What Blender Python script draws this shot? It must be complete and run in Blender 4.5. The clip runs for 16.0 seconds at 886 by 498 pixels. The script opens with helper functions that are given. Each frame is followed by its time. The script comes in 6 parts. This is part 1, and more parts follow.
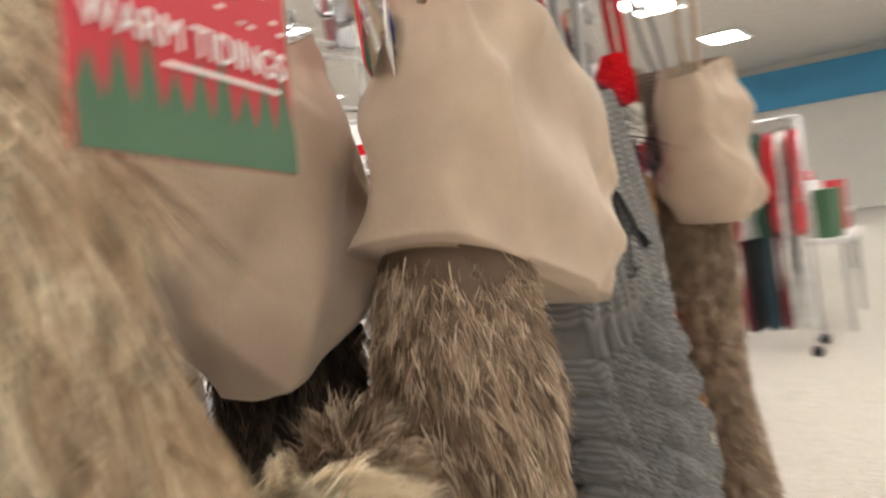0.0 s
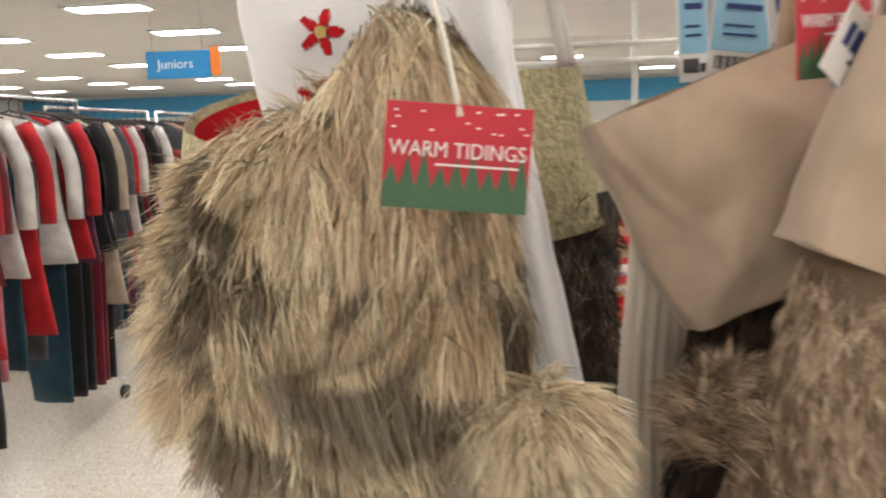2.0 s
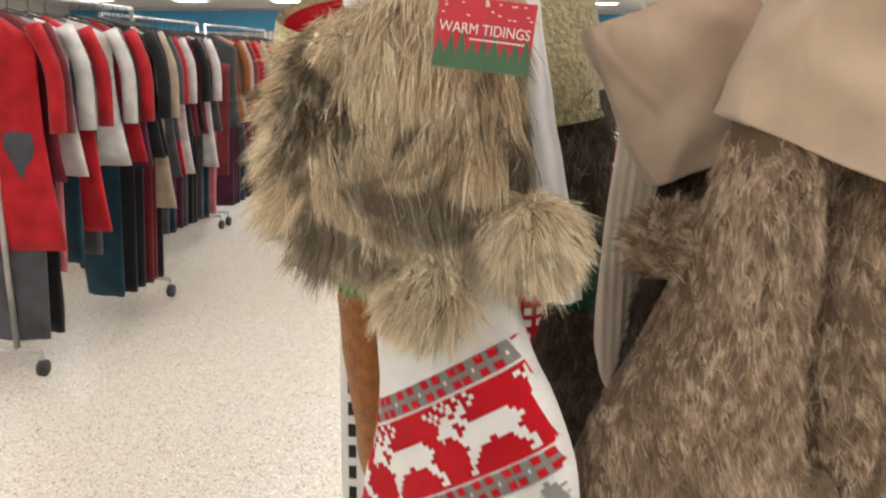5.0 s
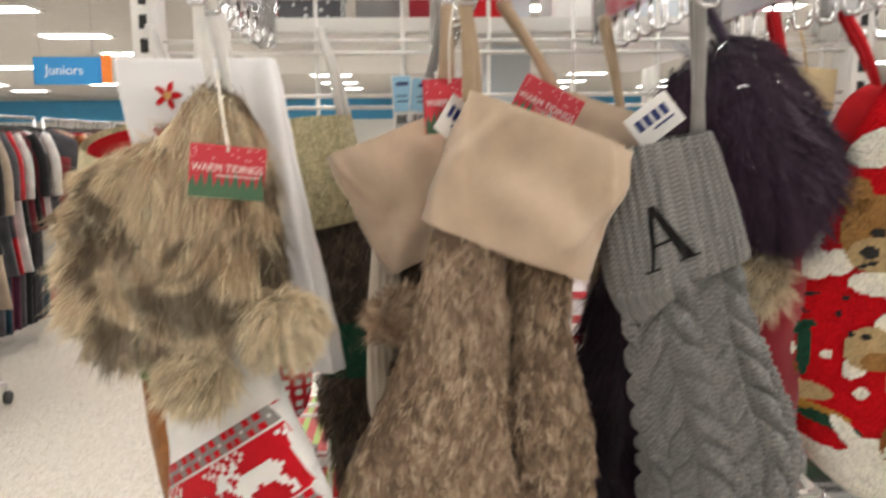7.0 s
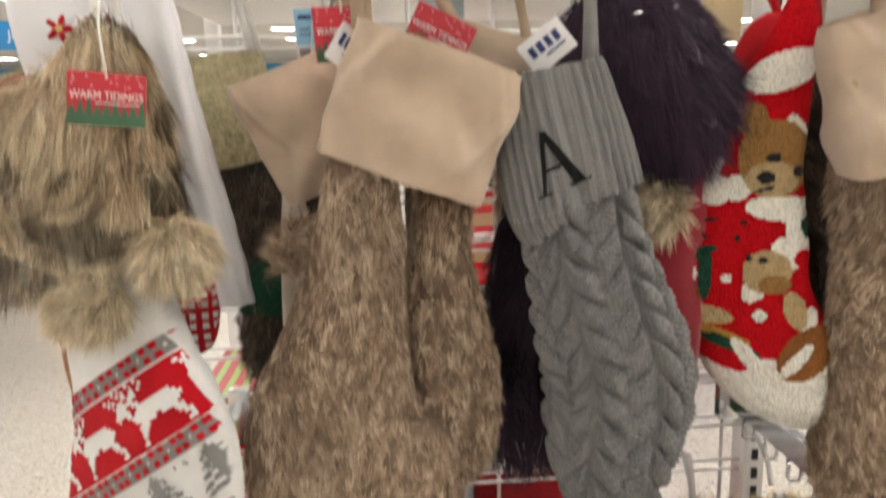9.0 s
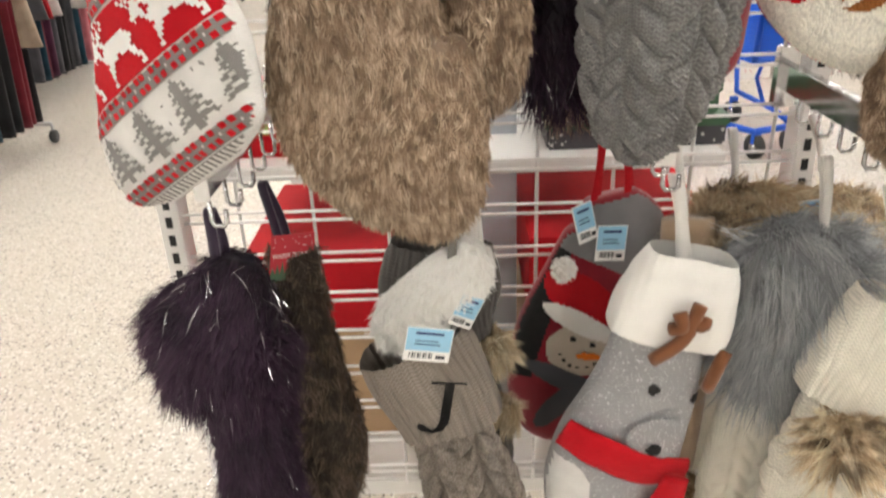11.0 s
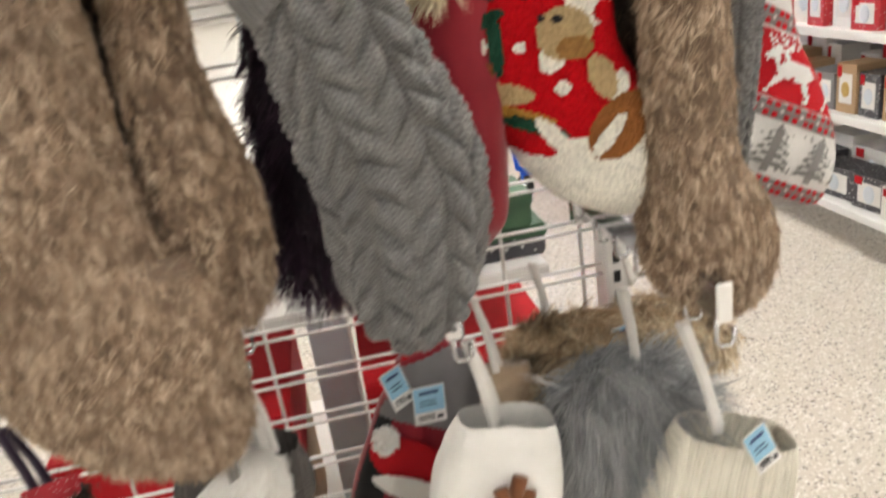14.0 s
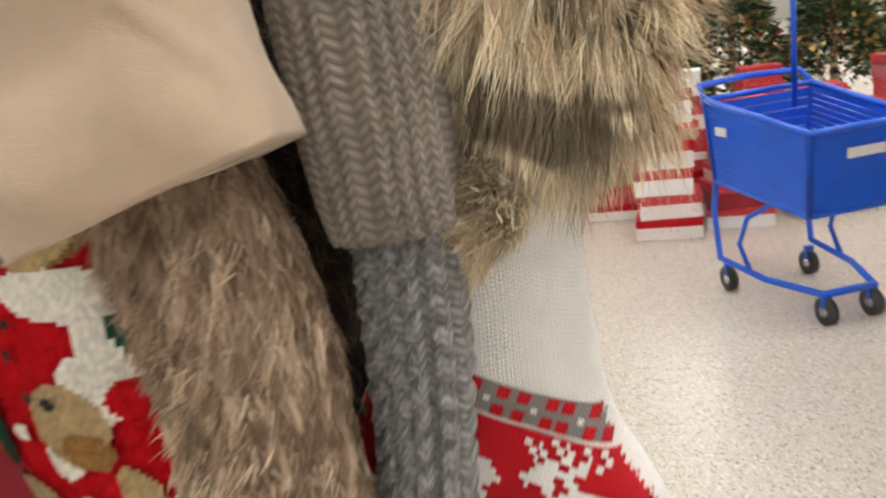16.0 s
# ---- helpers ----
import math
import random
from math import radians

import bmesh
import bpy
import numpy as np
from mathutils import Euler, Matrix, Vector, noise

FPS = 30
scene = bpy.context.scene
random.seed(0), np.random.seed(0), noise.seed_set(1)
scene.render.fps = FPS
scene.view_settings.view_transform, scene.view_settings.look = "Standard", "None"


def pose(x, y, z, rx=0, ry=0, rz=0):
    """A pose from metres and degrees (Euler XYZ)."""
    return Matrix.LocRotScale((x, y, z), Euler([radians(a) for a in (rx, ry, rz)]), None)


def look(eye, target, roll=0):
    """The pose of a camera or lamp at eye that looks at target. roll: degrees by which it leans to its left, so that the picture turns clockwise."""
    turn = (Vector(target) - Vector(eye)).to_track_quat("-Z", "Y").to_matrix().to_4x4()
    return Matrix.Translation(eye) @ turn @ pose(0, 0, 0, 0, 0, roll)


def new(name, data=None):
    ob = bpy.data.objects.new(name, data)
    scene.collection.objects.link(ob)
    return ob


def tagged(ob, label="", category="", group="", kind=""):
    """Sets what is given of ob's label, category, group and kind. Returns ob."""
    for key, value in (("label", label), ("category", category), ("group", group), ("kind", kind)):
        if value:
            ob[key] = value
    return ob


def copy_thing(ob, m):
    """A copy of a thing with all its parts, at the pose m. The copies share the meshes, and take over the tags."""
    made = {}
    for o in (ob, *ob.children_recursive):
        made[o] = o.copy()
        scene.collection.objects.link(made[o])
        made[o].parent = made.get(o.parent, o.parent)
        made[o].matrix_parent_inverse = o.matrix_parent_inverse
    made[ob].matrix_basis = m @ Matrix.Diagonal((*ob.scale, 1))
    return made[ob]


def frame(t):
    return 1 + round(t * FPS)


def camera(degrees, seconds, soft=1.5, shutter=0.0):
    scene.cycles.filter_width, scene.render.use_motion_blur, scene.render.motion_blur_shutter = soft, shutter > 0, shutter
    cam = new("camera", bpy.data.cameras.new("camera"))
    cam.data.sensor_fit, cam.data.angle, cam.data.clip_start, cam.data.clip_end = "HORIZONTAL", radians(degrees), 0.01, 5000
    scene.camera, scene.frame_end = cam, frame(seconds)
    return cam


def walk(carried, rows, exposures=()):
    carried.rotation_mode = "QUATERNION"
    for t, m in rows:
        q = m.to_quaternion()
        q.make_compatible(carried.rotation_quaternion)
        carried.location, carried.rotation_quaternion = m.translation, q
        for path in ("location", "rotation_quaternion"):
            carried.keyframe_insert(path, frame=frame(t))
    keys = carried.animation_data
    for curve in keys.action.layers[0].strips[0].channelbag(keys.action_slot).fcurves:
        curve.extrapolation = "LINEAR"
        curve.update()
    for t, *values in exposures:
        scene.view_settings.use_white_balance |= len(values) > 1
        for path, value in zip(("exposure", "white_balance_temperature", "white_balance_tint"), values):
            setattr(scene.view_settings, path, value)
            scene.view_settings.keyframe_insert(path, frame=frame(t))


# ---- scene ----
cam = camera(60.0, 16.0, soft=2.2, shutter=0.5)
PATH = [
    (0, (0.081, -0.481, 1.437), (1.74, 0.629, 1.325), -8.3),
    (0.5, (0.181, -0.542, 1.463), (1.303, 1.107, 1.31), -3.8),
    (1, (0.226, -0.634, 1.472), (0.667, 1.308, 1.285), -2.7),
    (1.5, (0.221, -0.702, 1.471), (0.221, 1.278, 1.191), -2.5),
    (2, (0.191, -0.65, 1.479), (0.026, 1.32, 1.175), -2.0),
    (2.5, (0.171, -0.63, 1.469), (-0.05, 1.331, 1.145), -2.1),
    (3, (0.18, -0.643, 1.473), (-0.138, 1.315, 1.217), 0.3),
    (5.3, (0.21, -0.838, 1.447), (-0.008, 1.089, 0.956), 1.5),
    (5.5, (0.169, -0.861, 1.421), (0.11, 1.078, 0.936), 0.5),
    (6, (0.244, -0.887, 1.419), (0.034, 1.021, 0.856), 0.5),
    (6.5, (0.276, -0.922, 1.445), (0.212, 1.025, 0.992), 0.3),
    (7, (0.303, -0.931, 1.489), (0.392, 1.048, 1.213), -0.6),
    (7.5, (0.343, -0.932, 1.502), (0.481, 1.052, 1.29), -1.3),
    (8, (0.365, -0.929, 1.514), (0.469, 1.058, 1.313), -1.9),
    (8.5, (0.377, -0.934, 1.506), (0.487, 1.05, 1.278), -1.8),
    (9, (0.374, -0.947, 1.459), (0.504, 1.014, 1.091), -1.5),
    (9.5, (0.379, -0.942, 1.407), (0.461, 0.989, 0.892), -1.6),
    (10, (0.433, -0.937, 1.318), (0.355, 1.001, 0.83), -2.2),
    (10.2, (0.427, -0.945, 1.302), (0.354, 0.976, 0.75), -1.7),
    (12.3, (0.394, -0.984, 1.302), (0.394, 0.72, 0.254), -4.4),
    (12.5, (0.395, -0.989, 1.302), (0.418, 0.713, 0.251), -4.0),
    (13, (0.414, -0.977, 1.31), (0.519, 0.738, 0.286), -3.6),
    (13.5, (0.454, -0.934, 1.327), (0.627, 0.874, 0.488), -6.9),
    (14, (0.527, -0.867, 1.368), (0.76, 0.988, 0.658), -8.6),
    (14.5, (0.639, -0.815, 1.413), (0.876, 1.054, 0.742), -8.1),
    (15, (0.766, -0.729, 1.428), (0.875, 1.16, 0.781), -8.1),
    (15.5, (0.91, -0.638, 1.444), (0.707, 1.263, 0.856), -9.2),
    (16, (0.955, -0.531, 1.436), (0.56, 1.356, 0.903), -8.6),
]
walk(cam, [(t, look(e, g, r)) for t, e, g, r in PATH], [(0, 0.05), (0.5, 0.15), (1, 0.04), (2.5, -0.06), (3, 0.08), (5.5, -0.05), (6.5, 0.05), (7.5, -0.10), (9, -0.05), (9.5, 0.22), (10, 0.35), (12.5, -0.04), (13.5, 0.27), (14, 0.10), (15, 0.00), (16, -0.18)])

# ---- light ----
world = bpy.data.worlds.new("store_air")
scene.world = world
world.use_nodes = True
world.node_tree.nodes["Background"].inputs[0].default_value = (0.95, 0.97, 1.0, 1)
world.node_tree.nodes["Background"].inputs[1].default_value = 0.5
scene.view_settings.exposure = 0.0
CEIL = 3.6


# ---- materials ----
def mat(name, rough=0.6, metal=0.0, spec=0.5):
    m = bpy.data.materials.new(name)
    m.use_nodes = True
    b = m.node_tree.nodes["Principled BSDF"]
    b.inputs["Roughness"].default_value = rough
    b.inputs["Metallic"].default_value = metal
    b.inputs["Specular IOR Level"].default_value = spec
    return m, m.node_tree, b


def nd(nt, kind, **kw):
    n = nt.nodes.new(kind)
    for k, v in kw.items():
        n.inputs[k].default_value = v
    return n


def ramp(nt, src, stops):
    r = nt.nodes.new("ShaderNodeValToRGB")
    e = r.color_ramp.elements
    while len(e) < len(stops):
        e.new(0.5)
    for el, (p, c) in zip(e, stops):
        el.position, el.color = p, (*c, 1)
    nt.links.new(src, r.inputs[0])
    return r.outputs[0]


def noise_of(nt, scale, detail=3.0, coord="Object", stretch=None, dist=0.0):
    tc = nt.nodes.new("ShaderNodeTexCoord")
    n = nd(nt, "ShaderNodeTexNoise", Scale=scale, Detail=detail, Distortion=dist)
    if stretch:
        mp = nt.nodes.new("ShaderNodeMapping")
        mp.inputs["Scale"].default_value = stretch
        nt.links.new(tc.outputs[coord], mp.inputs[0])
        nt.links.new(mp.outputs[0], n.inputs["Vector"])
    else:
        nt.links.new(tc.outputs[coord], n.inputs["Vector"])
    return n.outputs[0]


def mix(nt, fac, a, b, mode="MIX"):
    m = nt.nodes.new("ShaderNodeMix")
    m.data_type, m.blend_type = "RGBA", mode
    for sock, v in ((0, fac), (6, a), (7, b)):
        if isinstance(v, (int, float)):
            m.inputs[sock].default_value = v
        elif isinstance(v, tuple):
            m.inputs[sock].default_value = (*v, 1)
        else:
            nt.links.new(v, m.inputs[sock])
    return m.outputs[2]


def bump(nt, b, src, strength=0.3, dist=0.002):
    n = nd(nt, "ShaderNodeBump", Strength=strength, Distance=dist)
    nt.links.new(src, n.inputs["Height"])
    nt.links.new(n.outputs[0], b.inputs["Normal"])


def cloth(name, col, dark=0.75, scale=40, weave=900, rough=0.85, sheen=0.3, bstr=0.35, bdist=0.001):
    """Woven or felted cloth: soft stains at one scale, thread relief at another."""
    m, nt, b = mat(name, rough, 0, 0.2)
    d = tuple(c * dark for c in col)
    c1 = ramp(nt, noise_of(nt, scale, 4), [(0.3, d), (0.7, col)])
    fine = noise_of(nt, weave, 2)
    c2 = mix(nt, 0.25, c1, ramp(nt, fine, [(0.3, d), (0.7, col)]))
    nt.links.new(c2, b.inputs["Base Color"])
    b.inputs["Sheen Weight"].default_value = sheen
    bump(nt, b, fine, bstr, bdist)
    return m


def knit(name, col, dark=0.55, pitch=330, fleck=None, rough=0.9, soft=0.6):
    """Stockinette: rows of little V stitches as relief, the shade in their valleys tinted in."""
    m, nt, b = mat(name, rough, 0, 0.15)
    tc = nt.nodes.new("ShaderNodeTexCoord")
    sep = nt.nodes.new("ShaderNodeSeparateXYZ")
    nt.links.new(tc.outputs["UV"], sep.inputs[0])

    def op(kind, a, v):
        n = nt.nodes.new("ShaderNodeMath")
        n.operation = kind
        for i, q in enumerate((a, v)):
            if isinstance(q, (int, float)):
                n.inputs[i].default_value = q
            else:
                nt.links.new(q, n.inputs[i])
        return n.outputs[0]

    col_pos = op("PINGPONG", op("MULTIPLY", sep.outputs[0], pitch), 0.5)
    row = op("FRACT", op("ADD", op("MULTIPLY", sep.outputs[1], pitch * 1.15), op("MULTIPLY", col_pos, 1.3)), 0.0)
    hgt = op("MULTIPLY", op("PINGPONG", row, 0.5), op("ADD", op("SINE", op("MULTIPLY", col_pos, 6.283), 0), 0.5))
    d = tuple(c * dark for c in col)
    # painted shade: yarn colour darkens where the stitch height is low
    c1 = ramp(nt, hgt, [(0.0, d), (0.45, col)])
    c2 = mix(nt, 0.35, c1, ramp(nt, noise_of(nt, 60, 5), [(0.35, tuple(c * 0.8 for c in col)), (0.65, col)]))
    if fleck:
        c2 = mix(nt, ramp(nt, noise_of(nt, 420, 2, stretch=(1, 1, 1)), [(0.62, (0, 0, 0)), (0.68, (1, 1, 1))]), c2, fleck)
    nt.links.new(c2, b.inputs["Base Color"])
    b.inputs["Sheen Weight"].default_value = 0.05
    bump(nt, b, hgt, soft, 0.0022)
    return m


def hooked(name, col):
    """Hooked rug wool: rows of plump little loops, the dark of their gaps painted in as shade."""
    m, nt, b = mat(name, 0.95, 0, 0.1)
    tc = nt.nodes.new("ShaderNodeTexCoord")
    mp = nt.nodes.new("ShaderNodeMapping")
    mp.inputs["Scale"].default_value = (1.0, 1.0, 0.62)
    mp.inputs["Rotation"].default_value = (0, 0.5, 0)
    nt.links.new(tc.outputs["Object"], mp.inputs[0])
    v = nd(nt, "ShaderNodeTexVoronoi", Scale=430.0)
    nt.links.new(mp.outputs[0], v.inputs["Vector"])
    loops = ramp(nt, v.outputs["Distance"], [(0.25, (1, 1, 1)), (0.85, (0, 0, 0))])
    # shade between loops put into the colour, deepest at the cell edges
    c1 = ramp(nt, v.outputs["Distance"], [(0.3, col), (0.85, tuple(c * 0.6 for c in col))])
    c2 = mix(nt, 0.4, c1, ramp(nt, noise_of(nt, 110, 3), [(0.35, tuple(c * 0.8 for c in col)), (0.65, tuple(min(1, c * 1.1) for c in col))]))
    nt.links.new(c2, b.inputs["Base Color"])
    bump(nt, b, loops, 0.7, 0.0025)
    return m


def furmat(name, root, mid, tip, patch_col, patch_scale=14, lo=0.5, hi=0.62, streak=0.35, flat=1.0):
    """Fur strands: dark roots, pale tips, large darker patches, strand-to-strand differences. UV y runs along the strand."""
    m, nt, b = mat(name, 0.5, 0, 0.25)
    tc = nt.nodes.new("ShaderNodeTexCoord")
    sep = nt.nodes.new("ShaderNodeSeparateXYZ")
    nt.links.new(tc.outputs["UV"], sep.inputs[0])
    along = ramp(nt, sep.outputs[1], [(0.0, root), (0.45, mid), (1.0, tip)])
    vary = ramp(nt, sep.outputs[0], [(0.12, tuple(c * 0.28 for c in mid)), (0.5, mid), (0.88, tuple(min(1, c * 1.15) for c in tip))])
    c1 = mix(nt, streak, along, vary)
    big = ramp(nt, noise_of(nt, patch_scale, 2, dist=1.3, stretch=(1, 1, flat)), [(lo, (0, 0, 0)), (hi, (1, 1, 1))])
    c2 = mix(nt, big, c1, mix(nt, 0.3, patch_col, c1))
    nt.links.new(c2, b.inputs["Base Color"])
    return m


def plain(name, col, rough=0.5, metal=0.0, var=0.12, scale=25, spec=0.5, bstr=0.05):
    m, nt, b = mat(name, rough, metal, spec)
    n = noise_of(nt, scale, 4)
    nt.links.new(ramp(nt, n, [(0.3, tuple(c * (1 - var) for c in col)), (0.7, col)]), b.inputs["Base Color"])
    bump(nt, b, noise_of(nt, scale * 12, 2), bstr, 0.0005)
    return m


def glow(name, col, strength):
    m, nt, b = mat(name, 0.5)
    b.inputs["Base Color"].default_value = (*col, 1)
    b.inputs["Emission Color"].default_value = (*col, 1)
    b.inputs["Emission Strength"].default_value = strength
    return m


def floor_mat():
    m, nt, b = mat("terrazzo_tile", 0.22, 0, 0.5)
    chips = nd(nt, "ShaderNodeTexVoronoi", Scale=150.0)
    tc = nt.nodes.new("ShaderNodeTexCoord")
    nt.links.new(tc.outputs["Object"], chips.inputs["Vector"])
    sep = nt.nodes.new("ShaderNodeSeparateColor")
    nt.links.new(chips.outputs["Color"], sep.inputs[0])
    base = (0.535, 0.49, 0.425)
    c1 = ramp(nt, sep.outputs[0], [(0.0, (0.13, 0.11, 0.095)), (0.075, (0.2, 0.17, 0.145)), (0.085, base), (0.75, base), (0.85, (0.74, 0.71, 0.66))])
    size = ramp(nt, noise_of(nt, 190, 2), [(0.40, (0, 0, 0)), (0.46, (1, 1, 1))])
    c2 = mix(nt, size, base, c1)
    c3 = mix(nt, 0.5, c2, ramp(nt, noise_of(nt, 1.3, 5), [(0.3, (0.965, 0.96, 0.95)), (0.7, (1, 1, 1))]), "MULTIPLY")
    nt.links.new(c3, b.inputs["Base Color"])
    r = nt.nodes.new("ShaderNodeMapRange")
    nt.links.new(noise_of(nt, 2.5, 5), r.inputs[0])
    r.inputs[3].default_value, r.inputs[4].default_value = 0.28, 0.30
    nt.links.new(r.outputs[0], b.inputs["Roughness"])
    return m


def print_mat(name, base, ink, scale, kind="SPOT", lo=0.45, hi=0.5):
    """A printed pattern on card: irregular spots or bands of a second colour."""
    m, nt, b = mat(name, 0.45)
    tc = nt.nodes.new("ShaderNodeTexCoord")
    if kind == "BAND":
        w = nd(nt, "ShaderNodeTexWave", Scale=scale, Distortion=0.4)
        w.bands_direction = "X"
        src = w.outputs[1]
        nt.links.new(tc.outputs["Object"], w.inputs["Vector"])
    else:
        w = nd(nt, "ShaderNodeTexVoronoi", Scale=scale)
        nt.links.new(tc.outputs["Object"], w.inputs["Vector"])
        src = w.outputs["Distance"]
    nt.links.new(ramp(nt, src, [(lo, ink), (hi, base)]), b.inputs["Base Color"])
    return m


